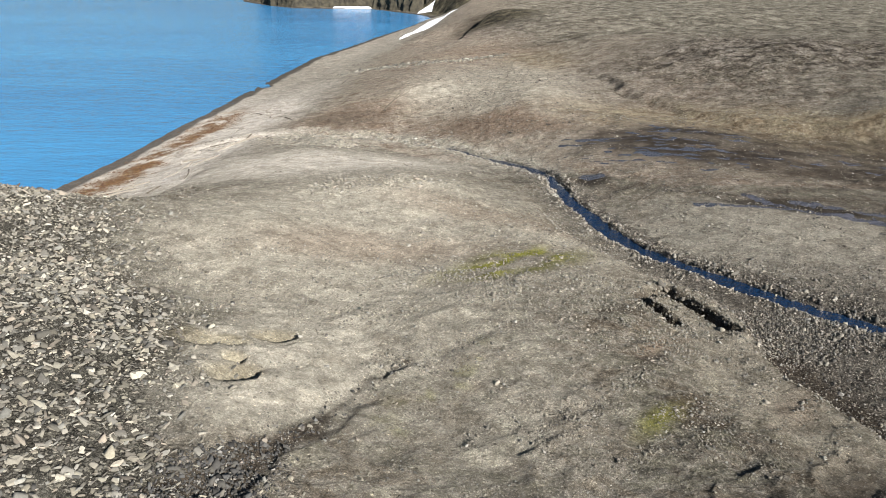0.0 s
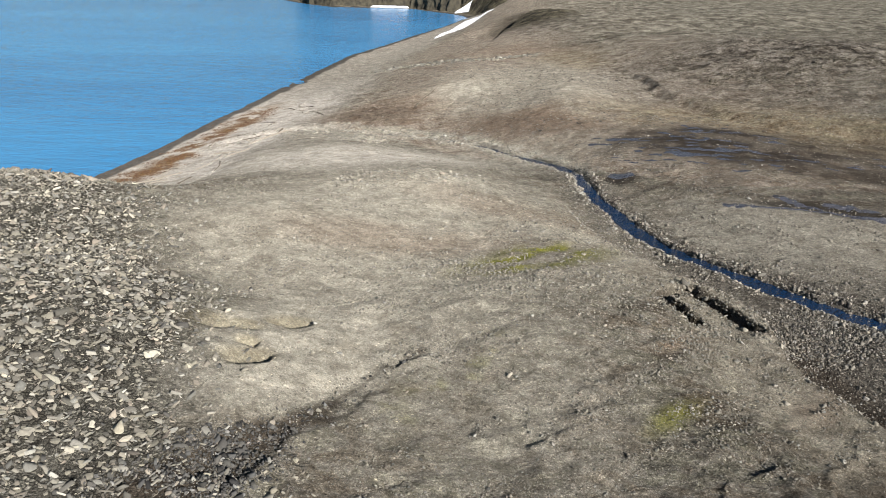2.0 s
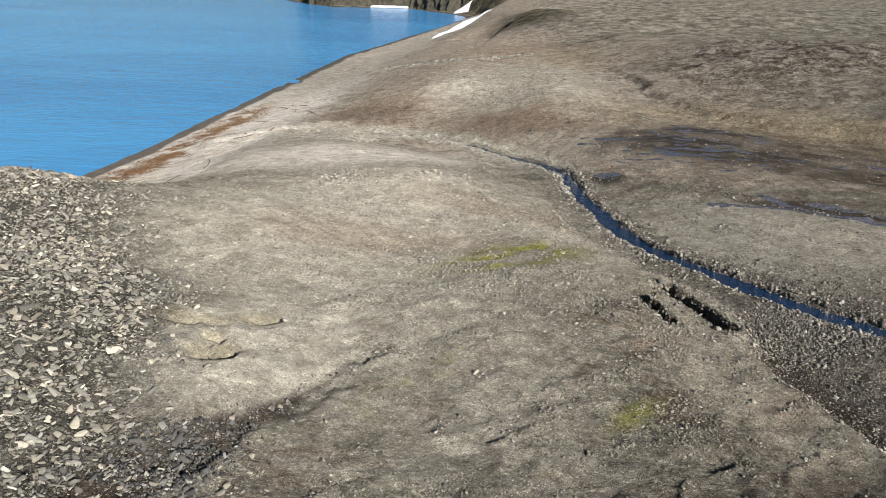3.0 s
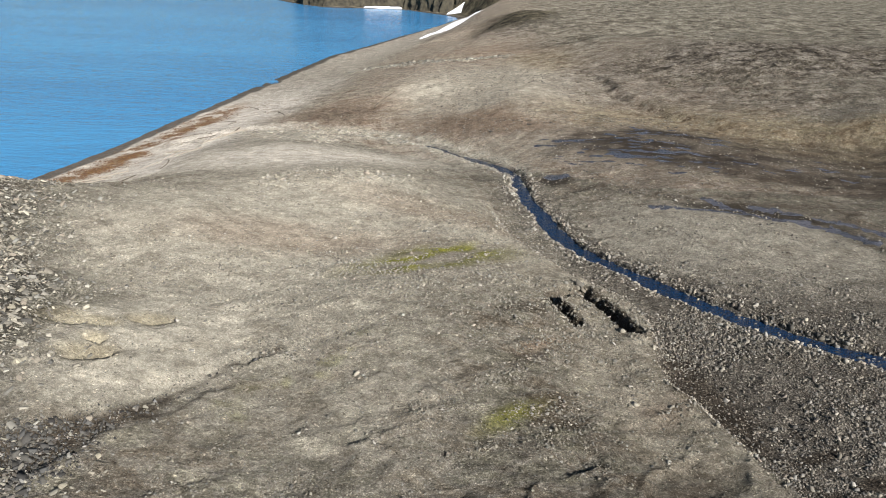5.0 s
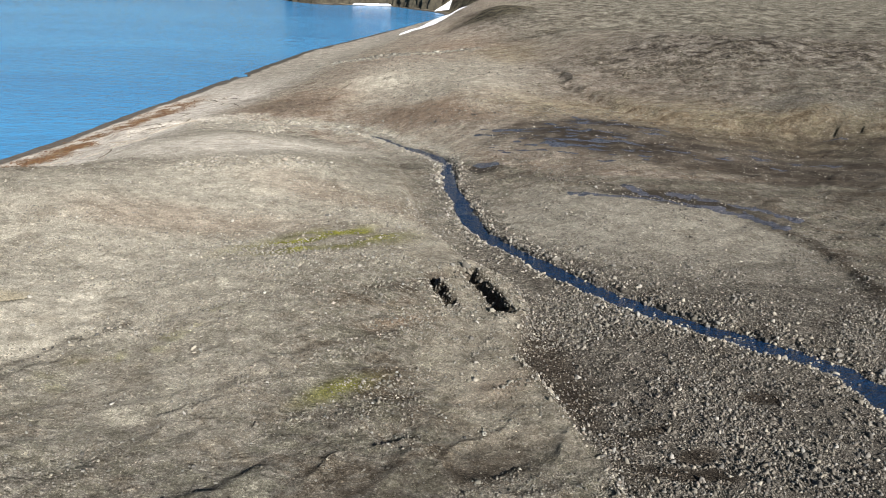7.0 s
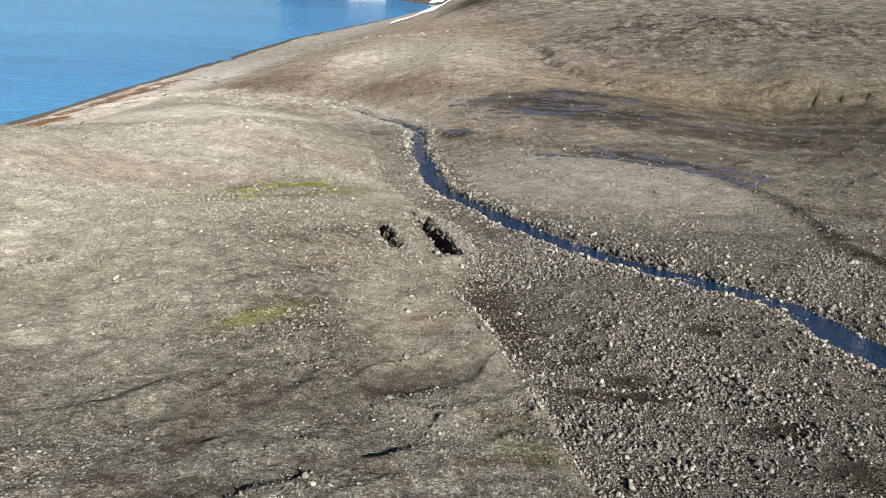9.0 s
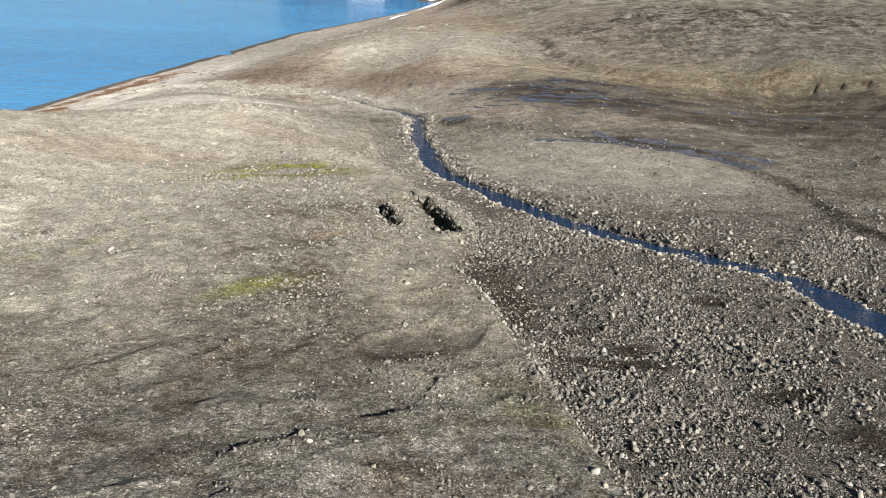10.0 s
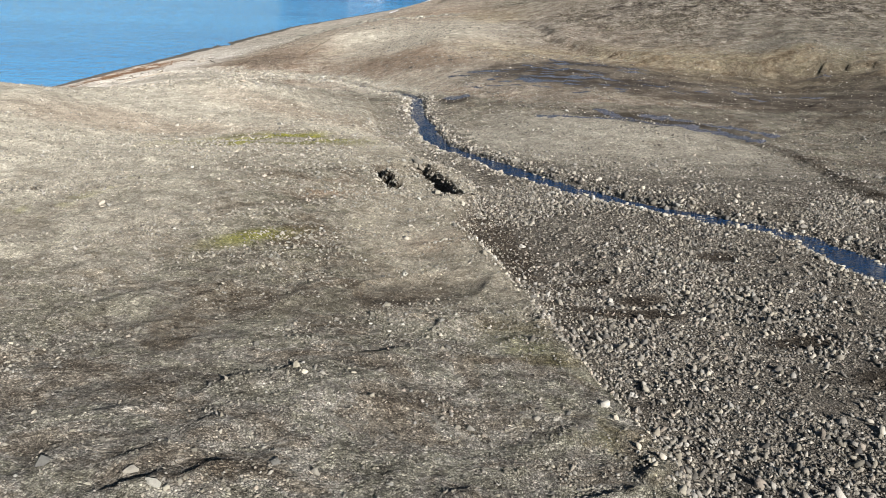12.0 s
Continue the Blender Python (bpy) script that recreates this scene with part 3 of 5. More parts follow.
    for size, reach in ((3.6, 0.26), (8.5, 0.3)):
        spot = node(nt, "ShaderNodeTexVoronoi", Scale=size)
        nt.links.new(pos, spot.inputs["Vector"])
        kind = nt.nodes.new("ShaderNodeSeparateColor")
        nt.links.new(spot.outputs["Color"], kind.inputs[0])
        there = maths(nt, "LESS_THAN", spot.outputs["Distance"], maths(nt, "MULTIPLY", kind.outputs[1], reach))
        tone_ = ramp(nt, kind.outputs[0], [(0.25, (0.35,) * 3), (0.5, (1.0,) * 3), (0.7, (1.45, 1.44, 1.4)), (0.95, (2.0, 1.98, 1.9))])
        col = mixed(nt, maths(nt, "MULTIPLY", maths(nt, "MULTIPLY", there, 0.75), dull), col, mixed(nt, 1.0, col, tone_, "MULTIPLY"))
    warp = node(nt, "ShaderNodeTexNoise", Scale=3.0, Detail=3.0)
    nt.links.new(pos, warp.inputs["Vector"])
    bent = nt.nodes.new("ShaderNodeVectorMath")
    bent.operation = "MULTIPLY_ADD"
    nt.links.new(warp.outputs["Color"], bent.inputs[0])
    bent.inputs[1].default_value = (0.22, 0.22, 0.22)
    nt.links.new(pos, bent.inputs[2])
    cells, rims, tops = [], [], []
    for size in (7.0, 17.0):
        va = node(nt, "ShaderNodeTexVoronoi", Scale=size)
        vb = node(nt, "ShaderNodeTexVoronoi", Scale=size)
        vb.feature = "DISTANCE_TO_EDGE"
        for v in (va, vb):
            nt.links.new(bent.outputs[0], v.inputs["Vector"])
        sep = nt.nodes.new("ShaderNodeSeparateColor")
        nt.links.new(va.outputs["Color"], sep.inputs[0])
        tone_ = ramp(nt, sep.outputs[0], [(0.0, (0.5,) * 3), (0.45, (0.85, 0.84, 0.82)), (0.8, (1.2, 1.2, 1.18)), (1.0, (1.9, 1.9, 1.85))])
        # crevice shade between stones is put into the colour, dark at cell rims
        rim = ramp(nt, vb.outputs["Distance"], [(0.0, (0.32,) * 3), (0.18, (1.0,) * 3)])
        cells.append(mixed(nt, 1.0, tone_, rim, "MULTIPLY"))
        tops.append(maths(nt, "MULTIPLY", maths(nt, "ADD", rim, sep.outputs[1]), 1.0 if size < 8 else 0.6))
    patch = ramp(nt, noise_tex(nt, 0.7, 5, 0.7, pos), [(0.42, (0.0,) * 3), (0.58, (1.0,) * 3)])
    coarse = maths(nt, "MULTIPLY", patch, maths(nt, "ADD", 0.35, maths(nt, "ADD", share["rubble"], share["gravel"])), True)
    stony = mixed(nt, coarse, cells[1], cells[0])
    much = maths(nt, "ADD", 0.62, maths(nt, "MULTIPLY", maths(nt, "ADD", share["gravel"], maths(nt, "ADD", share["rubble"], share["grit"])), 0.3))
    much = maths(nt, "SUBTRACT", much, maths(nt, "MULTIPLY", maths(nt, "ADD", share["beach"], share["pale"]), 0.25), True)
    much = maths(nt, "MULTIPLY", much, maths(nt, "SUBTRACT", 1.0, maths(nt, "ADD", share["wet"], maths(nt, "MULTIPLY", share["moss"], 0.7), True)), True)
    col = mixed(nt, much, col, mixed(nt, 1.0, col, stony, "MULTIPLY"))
    bumps = maths(nt, "MULTIPLY", mixed(nt, coarse, tops[1], tops[0]), much)
    lie = nt.nodes.new("ShaderNodeMapping")
    lie.inputs["Rotation"].default_value, lie.inputs["Scale"].default_value = (0, 0, radians(-40)), (0.5, 1, 1)
    nt.links.new(pos, lie.inputs["Vector"])
    lines = noise_tex(nt, 1.3, 7, 0.72, lie.outputs[0])
    streaks = ramp(nt, lines, [(0.36, (0.62, 0.58, 0.53)), (0.46, (0.93,) * 3), (0.64, (1.2,) * 3)])
    col = mixed(nt, maths(nt, "SUBTRACT", 0.18, maths(nt, "MULTIPLY", maths(nt, "ADD", maths(nt, "ADD", share["beach"], share["brown"]), maths(nt, "ADD", share["gravel"], maths(nt, "ADD", share["tundra"], share["heath"]))), 0.5), True), col, mixed(nt, 1.0, col, streaks, "MULTIPLY"))
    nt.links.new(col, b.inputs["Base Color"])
    nt.links.new(ramp(nt, share["wet"], [(0.35, (1.0,) * 3), (1.0, (0.75,) * 3)]), b.inputs["Roughness"])
    b.inputs["Specular IOR Level"].default_value = 0.08
    relief = maths(nt, "ADD", maths(nt, "MULTIPLY", n_fine, 0.5), maths(nt, "MULTIPLY", stone, 0.35))
    relief = maths(nt, "ADD", relief, maths(nt, "MULTIPLY", n_mid, 0.7))
    relief = maths(nt, "ADD", relief, maths(nt, "MULTIPLY", lines, 0.08))
    relief = maths(nt, "ADD", relief, maths(nt, "MULTIPLY", bumps, 1.1))
    sods = maths(nt, "MULTIPLY", patch, maths(nt, "SUBTRACT", 1.0, maths(nt, "ADD", share["gravel"], maths(nt, "ADD", share["pale"], maths(nt, "ADD", share["beach"], share["wet"]))), True))
    for size, at_ in ((0.9, 0.47), (1.7, 0.54)):
        n = node(nt, "ShaderNodeTexNoise", Scale=size, Detail=2.0, Roughness=0.5, Distortion=0.2)
        nt.links.new(lie.outputs[0], n.inputs["Vector"])
        edge_ = ramp(nt, n.outputs["Fac"], [(at_, (0,) * 3), (at_ + 0.03, (1,) * 3)])
        relief = maths(nt, "ADD", relief, maths(nt, "MULTIPLY", maths(nt, "MULTIPLY", edge_, sods), 0.6))
    relief = maths(nt, "MULTIPLY", relief, maths(nt, "SUBTRACT", 1.0, maths(nt, "MULTIPLY", share["wet"], 0.9)))
    bumped(nt, b, relief, 1.0, 0.15)
    return m


def stone_material(name, dark, mid, light, tint=0.0, rough_=0.85):
    m, nt, b = shader(name)
    geo = nt.nodes.new("ShaderNodeNewGeometry")
    info = nt.nodes.new("ShaderNodeObjectInfo")
    pick = maths(nt, "FRACT", maths(nt, "ADD", geo.outputs["Random Per Island"], info.outputs["Random"]))
    col = ramp(nt, pick, [(0.0, dark), (0.5, mid), (0.86, tuple(1.35 * c for c in mid)), (1.0, light)])
    hue = maths(nt, "FRACT", maths(nt, "MULTIPLY", pick, 37.7))
    col = mixed(nt, 0.8, col, ramp(nt, hue, [(0.0, (0.92, 0.98, 1.04)), (0.35, (1.0, 1.0, 1.0)), (0.6, (1.03, 1.01, 0.9)), (0.8, (0.98, 1.0, 0.97)), (0.97, (1.07, 0.98, 0.92))]), "MULTIPLY")
    vein = noise_tex(nt, 9, 6, 0.7, geo.outputs["Position"])
    col = mixed(nt, 0.55, col, ramp(nt, vein, [(0.3, (0.35, 0.33, 0.3)), (0.7, (1.0, 0.98, 0.94))]), "MULTIPLY")
    nt.links.new(col, b.inputs["Base Color"])
    b.inputs["Roughness"].default_value = rough_
    bumped(nt, b, noise_tex(nt, 28, 5, 0.7, geo.outputs["Position"]), 0.6, 0.03)
    return m


def water_material(name, deep, roughness, scales, strength, stretch=(1, 1, 1)):
    m, nt, b = shader(name)
    geo = nt.nodes.new("ShaderNodeNewGeometry")
    mp = nt.nodes.new("ShaderNodeMapping")
    mp.inputs["Scale"].default_value, mp.inputs["Rotation"].default_value = stretch, (0, 0, radians(12))
    nt.links.new(geo.outputs["Position"], mp.inputs["Vector"])
    h = None
    for s, k in scales:
        t = maths(nt, "MULTIPLY", noise_tex(nt, s, 4, 0.6, mp.outputs[0]), k)
        h = t if h is None else maths(nt, "ADD", h, t)
    swell = noise_tex(nt, 0.03, 3, 0.5, mp.outputs[0])
    wide = ramp(nt, noise_tex(nt, 0.012, 4, 0.6, mp.outputs[0]), [(0.38, (0.9,) * 3), (0.62, (1.4, 1.25, 1.15))])
    nt.links.new(mixed(nt, 1.0, mixed(nt, swell, deep, tuple(1.25 * c for c in deep)), wide, "MULTIPLY"), b.inputs["Base Color"])
    b.inputs["Roughness"].default_value, b.inputs["IOR"].default_value = roughness, 1.33
    b.inputs["Diffuse Roughness"].default_value = 0.0
    bumped(nt, b, h, strength, 0.42)
    return m


def plain_material(name, a, c, scale, roughness, relief=0.3, stretch=None):
    m, nt, b = shader(name)
    tc = nt.nodes.new("ShaderNodeTexCoord")
    pos = tc.outputs["Object"]
    if stretch:
        mp = nt.nodes.new("ShaderNodeMapping")
        mp.inputs["Scale"].default_value = stretch
        nt.links.new(pos, mp.inputs["Vector"])
        pos = mp.outputs[0]
    n = noise_tex(nt, scale, 6, 0.65, pos)
    nt.links.new(ramp(nt, n, [(0.25, a), (0.75, c)]), b.inputs["Base Color"])
    b.inputs["Roughness"].default_value = roughness
    bumped(nt, b, n, relief, 0.05)
    return m


GROUND = ground_material()
SLATE = stone_material("pale_slate", (0.1, 0.093, 0.08), (0.25, 0.233, 0.194), (0.58, 0.545, 0.455))
RIVER = stone_material("river_stone", (0.06, 0.054, 0.046), (0.245, 0.224, 0.19), (0.51, 0.475, 0.412))
PEBBLE = stone_material("hill_pebble", (0.14, 0.128, 0.106), (0.25, 0.232, 0.193), (0.4, 0.38, 0.325))
SEA = water_material("sea_water", (0.042, 0.24, 0.5), 0.14, ((0.35, 1.0), (1.3, 0.45), (4.5, 0.12)), 0.9, (0.4, 1, 1))
STREAM = water_material("stream_water", (0.006, 0.024, 0.064), 0.07, ((1.6, 1.0), (5.0, 0.5), (14.0, 0.2)), 0.9)
STREAM.node_tree.nodes["Principled BSDF"].inputs["IOR"].default_value = 1.5
POOLS = water_material("pool_water", (0.07, 0.078, 0.098), 0.1, ((2.5, 1.0), (8.0, 0.5)), 1.0)
SNOW = plain_material("old_snow", (0.6, 0.62, 0.66), (0.82, 0.83, 0.85), 1.5, 0.7, 0.4)
DRIFTWOOD = plain_material("bleached_wood", (0.2, 0.17, 0.13), (0.4, 0.355, 0.285), 6, 0.8, 0.5, (0.15, 4, 4))
DARKWOOD = plain_material("dark_wood", (0.06, 0.048, 0.035), (0.17, 0.14, 0.1), 6, 0.8, 0.5, (0.15, 4, 4))
CLIFF = plain_material("cliff_rock", (0.008, 0.007, 0.006), (0.11, 0.095, 0.06), 0.35, 0.9, 0.8)
PALE = stone_material("pale_stone", (0.17, 0.155, 0.13), (0.35, 0.322, 0.27), (0.52, 0.485, 0.415))
SHALE = stone_material("dark_shale", (0.02, 0.019, 0.018), (0.1, 0.095, 0.086), (0.4, 0.38, 0.34))
KELP = plain_material("dry_kelp", (0.06, 0.026, 0.012), (0.2, 0.105, 0.045), 3, 0.7, 0.5)
TUSSOCK = plain_material("dry_tussock", (0.05, 0.042, 0.028), (0.15, 0.125, 0.08), 2, 0.9, 0.5)


# ---- meshes ----
def sheet(name, xs, ys, zs, mat):
    """A grid of points as one smooth mesh object."""
    rows, cols = zs.shape
    me = bpy.data.meshes.new(name)
    me.vertices.add(rows * cols)
    me.vertices.foreach_set("co", np.stack([xs, ys, zs], -1).astype(np.float32).ravel())
    i = np.arange((rows - 1) * (cols - 1))
    i = i // (cols - 1) * cols + i % (cols - 1)
    quads = np.stack([i, i + 1, i + cols + 1, i + cols], -1)
    me.loops.add(quads.size)
    me.loops.foreach_set("vertex_index", quads.ravel().astype(np.int32))
    me.polygons.add(len(quads))
    me.polygons.foreach_set("loop_start", np.arange(0, quads.size, 4, dtype=np.int32))
    me.polygons.foreach_set("use_smooth", np.ones(len(quads), bool))
    me.update(calc_edges=True)
    me.materials.append(mat)
    return new(name, me)


def soup(name, points, faces, mat, smooth=False):
    """Many small solids of equal make as one mesh object: points (n, v, 3), faces (f, 3 or 4) of one solid."""
    n, v, _ = points.shape
    faces = np.asarray(faces)
    f, k = faces.shape
    loops = (faces[None] + (np.arange(n) * v)[:, None, None]).ravel()
    me = bpy.data.meshes.new(name)
    me.vertices.add(n * v)
    me.vertices.foreach_set("co", points.astype(np.float32).ravel())
    me.loops.add(loops.size)
    me.loops.foreach_set("vertex_index", loops.astype(np.int32))
    me.polygons.add(n * f)
    me.polygons.foreach_set("loop_start", np.arange(0, loops.size, k, dtype=np.int32))
    if smooth:
        me.polygons.foreach_set("use_smooth", np.ones(n * f, bool))
    me.update(calc_edges=True)
    me.materials.append(mat)
    return new(name, me)


# ---- the ground: one sheet to the horizon, finest before the camera ----
rows = [-400.0, -150, -60, -25, -10, 0]
while rows[-1] < 9:
    rows.append(rows[-1] + 0.6)
while rows[-1] < 620:
    rows.append(rows[-1] + 0.0052 * (rows[-1] + 9))
rows += [700, 850, 1100, 1600, 2500, 4000]
core = np.linspace(-1, 1, 640)
edge = np.array([1.03, 1.08, 1.16, 1.3, 1.6, 2.2, 3.5, 6, 14, 40])
cols = np.concatenate([-edge[::-1], core, edge])
gy = np.array(rows)[:, None] * np.ones(len(cols))
half_width = 21 + 0.62 * np.clip(np.array(rows), 0, 900)
middle = 9 + 0.02 * np.clip(np.array(rows), 0, 900)
gx = middle[:, None] + half_width[:, None] * cols[None]
gz = land(gx.ravel(), gy.ravel()).reshape(gx.shape)
ground = tagged(sheet("ground", gx, gy, gz, GROUND), "brown-grey arctic coast ground of gravel, mud and thin tundra", "ground", kind="structure")
shares = cover(gx.ravel(), gy.ravel())
for attr, names in (("cover_a", ("rubble", "gravel", "pale")), ("cover_b", ("moss", "damp_and_shade", "wet")), ("cover_c", ("beach", "kelp", "tundra")), ("cover_d", ("heath", "rock_and_shade", "grit")), ("cover_e", ("brown", "mud", "shingle")), ("cover_f", ("turf", "red", "ochre"))):
    layer = ground.data.attributes.new(attr, "FLOAT_COLOR", "POINT")
    layer.data.foreach_set("color", np.stack([shares[n] for n in names] + [np.ones(gx.size)], -1).astype(np.float32).ravel())

# ---- water ----
sx, sy = np.meshgrid(np.array([-4500, -1500, -500, -250, -120, -60, -30, 0, 60]), np.array([-800, 0, 60, 120, 240, 480, 900, 2000, 4500]))
sea = tagged(sheet("sea", sx, sy, 0 * sx, SEA), "calm deep blue sea with fine ripples", "sea", kind="structure")

fine_s = np.linspace(0, len(CREEK) - 1, 330)
px, py = np.interp(fine_s, np.arange(len(CREEK)), _cx), np.interp(fine_s, np.arange(len(CREEK)), _cy)
ker = np.ones(9) / 9
px[4:-4], py[4:-4] = np.convolve(px, ker, "valid"), np.convolve(py, ker, "valid")
tx, ty = np.gradient(px), np.gradient(py)
tl = np.hypot(tx, ty)
across = np.linspace(-1, 1, 7)[:, None] * (2.2 * np.interp(fine_s, np.arange(len(CREEK)), CREEK_HALF))
level = np.interp(fine_s, np.arange(len(CREEK)), CREEK_LEVEL)


def film(box, fine, depth, label):
    """Shallow standing water: a sheet kept where depth(x, y) lifts it over the ground."""
    x, y = np.meshgrid(np.arange(box[0], box[1], fine[0]), np.arange(box[2], box[3], fine[1]))
    over = depth(x, y)
    z = land(x.ravel(), y.ravel()).reshape(x.shape) + over
    i = np.arange((x.shape[0] - 1) * (x.shape[1] - 1))
    i = i // (x.shape[1] - 1) * x.shape[1] + i % (x.shape[1] - 1)
    quads = np.stack([i, i + 1, i + x.shape[1] + 1, i + x.shape[1]], -1)
    quads = quads[over.ravel()[quads].max(1) > 0]
    used, quads = np.unique(quads, return_inverse=True)
    ob = soup("puddle", np.stack([x.ravel()[used], y.ravel()[used], z.ravel()[used]], -1)[None], quads.reshape(-1, 4), POOLS, True)
    return tagged(ob, label, "puddle", "puddles of the bog", kind="structure")


def bog_film(x, y):
    lines = 0.5 * bog_lines(x, y) + 1.15 * grain((x - 0.3 * y) / 4.5, y + 0.3 * x + 0.4 * rough(x, y, 1.5, 94), 0.42, 98) + 0.45 * rough(x, y, 0.8, 93)
    most = np.maximum(oval(x, y, 27, 83.5, 12, 7.5, -14, 0.5), 0.62 * oval(x, y, 43, 76, 13, 4.5, -14, 0.5))
    return np.clip(0.16 * (lines - 1.3 + 0.85 * most), -0.05, 0.035)


BRAIDS = ([(23.0, 63.0), (26.0, 62.2), (29.0, 61.8), (32.4, 60.6), (36.5, 58.6), (38.6, 55.5)], [(28.0, 64.8), (29.3, 63.0), (30.8, 61.6)], [(31.5, 62.8), (34.5, 61.6), (38.5, 59.8), (40.5, 57.5)])


def braid_film(x, y):
    near = np.min([beside(x, y, line)[0] for line in BRAIDS], 0)
    return np.clip(0.1 * (0.38 - near + 0.45 * rough(x, y, 1.6, 94) + 0.35 * grain(x, y, 0.45, 95)), -0.05, 0.035)


def pond_film(x, y):
    return np.clip(0.1 * (oval(x + 0.3 * grain(x, y, 0.6, 97), y, 15.4, 73.2, 1.3, 1.0, -20, 0.4) - 0.5), -0.05, 0.035)


POOL = "shallow water film reflecting blue sky on dark wet ground"
film((14, 58, 72, 93), (0.24, 0.14), bog_film, POOL)
film((21, 43, 53, 67), (0.16, 0.1), braid_film, "thin braided trickle of clear water across the gravel")
film((13, 18, 70.5, 76), (0.16, 0.1), pond_film, "small shallow pool beside the creek")
creek = tagged(sheet("creek", px + across * ty / tl, py - across * tx / tl, level + 0 * across, STREAM), "narrow shallow creek reflecting blue sky between gravel banks", "creek", kind="structure")


# ---- loose stones ----
dice = np.random.default_rng(7)
BOX = np.array([(-1, -1, -1), (1, -1, -1), (1, 1, -1), (-1, 1, -1), (-1, -1, 1), (1, -1, 1), (1, 1, 1), (-1, 1, 1)], float)
BOX_FACES = [(3, 2, 1, 0), (4, 5, 6, 7), (0, 1, 5, 4), (1, 2, 6, 5), (2, 3, 7, 6), (3, 0, 4, 7)]
OCTA = np.array([(1, 0, 0), (0, 1, 0), (-1, 0, 0), (0, -1, 0), (0, 0, 1), (0, 0, -1)], float)
OCTA_FACES = [(0, 1, 4), (1, 2, 4), (2, 3, 4), (3, 0, 4), (1, 0, 5), (2, 1, 5), (3, 2, 5), (0, 3, 5)]


def scattered(count, box, chance):
    """Random places in a box (x0, x1, y0, y1), kept by the chance that chance(x, y, cover) gives."""
    x, y = dice.uniform(box[0], box[1], count), dice.uniform(box[2], box[3], count)
    keep = dice.random(count) < chance(x, y, cover(x, y))
    return x[keep], y[keep]


def stones_at(x, y, size, flat, lean, sunk, template, jitter=0.28, stretch=1.0, yaw_spread=None):
    """Corner points of angular stones that lie on the ground at x, y."""
    n = len(x)
    z = land(x, y)
    p = np.repeat(template[None], n, 0)
    p = p * (1 + jitter * dice.uniform(-1, 1, p.shape))
    top = p[:, :, 2] > 0
    p[:, :, 0] *= np.where(top, dice.uniform(0.55, 1.0, n)[:, None], 1)
    p[:, :, 1] *= np.where(top, dice.uniform(0.55, 1.0, n)[:, None], 1)
    long_, wide = dice.uniform(0.8, 1.35, n) * stretch, dice.uniform(0.55, 0.95, n)
    p *= np.stack([size * long_, size * wide, size * flat], -1)[:, None] / 2
    a, b = np.clip(dice.normal(0, lean, (2, n)), -0.65, 0.65)
    p[:, :, 2] += p[:, :, 0] * np.tan(a)[:, None] + p[:, :, 1] * np.tan(b)[:, None]
    yaw = dice.uniform(0, 2 * math.pi, n) if yaw_spread is None else dice.normal(0.35, yaw_spread, n)
    c, s = np.cos(yaw)[:, None], np.sin(yaw)[:, None]
    q = np.stack([p[:, :, 0] * c - p[:, :, 1] * s + x[:, None], p[:, :, 0] * s + p[:, :, 1] * c + y[:, None],
                  p[:, :, 2] + (z + size * flat * (0.5 - sunk))[:, None]], -1)
    return q


def sizes(n, middle, spread, low, high):
    return np.clip(middle * np.exp(dice.normal(0, spread, n)), low, high)


def strew(name, label, places, size, flat, lean, sunk, mat, box_shape=True, stretch=1.0, jitter=0.28, yaw_spread=None):
    x, y = places
    shape, faces = (BOX, BOX_FACES) if box_shape else (OCTA, OCTA_FACES)
    ob = soup(name, stones_at(x, y, size, flat, lean, sunk, shape, jitter, stretch, yaw_spread), faces, mat)
    return tagged(ob, label, "stones", kind="stuff")


# slate rubble on the knoll
at = scattered(60000, (-40, -4, 12, 58), lambda x, y, c: c["rubble"] * (0.62 + 0.38 * step(-0.3, 0.3, rough(x, y, 3.0, 60))))
strew("slate_rubble", "pale grey broken slate slabs strewn over the knoll", at, sizes(len(at[0]), 0.105, 0.5, 0.05, 0.36), dice.uniform(0.2, 0.45, len(at[0])), 0.6, 0.05, SLATE, True, 1.3, 0.2, 0.7)
at = scattered(30000, (-36, 0, 12, 58), lambda x, y, c: np.clip(c["rubble"] + 0.16, 0, 1) * (1 - 0.8 * c["pale"]))
strew("slate_chips", "small grey slate chips between the slabs", at, sizes(len(at[0]), 0.07, 0.5, 0.03, 0.22), dice.uniform(0.25, 0.6, len(at[0])), 0.3, 0.3, SLATE, False)
# dark broken rock in the gully
at = scattered(44000, (-13, 0, 13, 31), lambda x, y, c: np.exp(-((np.maximum(beside(x, y, GULLY)[0] - 1.4 * step(24, 19, y), 0) / 0.5) ** 2)) * (0.05 + 0.95 * step(25, 20, y)) * step(-0.4, 0.3, rough(x, y, 1.5, 70)))
strew("gully_shale", "dark broken shale along a small gully", at, sizes(len(at[0]), 0.062, 0.5, 0.025, 0.26), dice.uniform(0.3, 0.7, len(at[0])), 0.55, 0.15, SHALE)
def creek_gap(x, y):
    d, _, a = beside(x, y, CREEK)
    return d - np.interp(a, np.arange(len(CREEK)), CREEK_HALF)


at = scattered(1500, (11, 18.5, 36, 44), lambda x, y, c: np.exp(-((np.maximum(np.minimum(beside(x, y, CUT_A)[0], beside(x, y, CUT_B)[0]) - 0.2, 0) / 0.5) ** 2)))
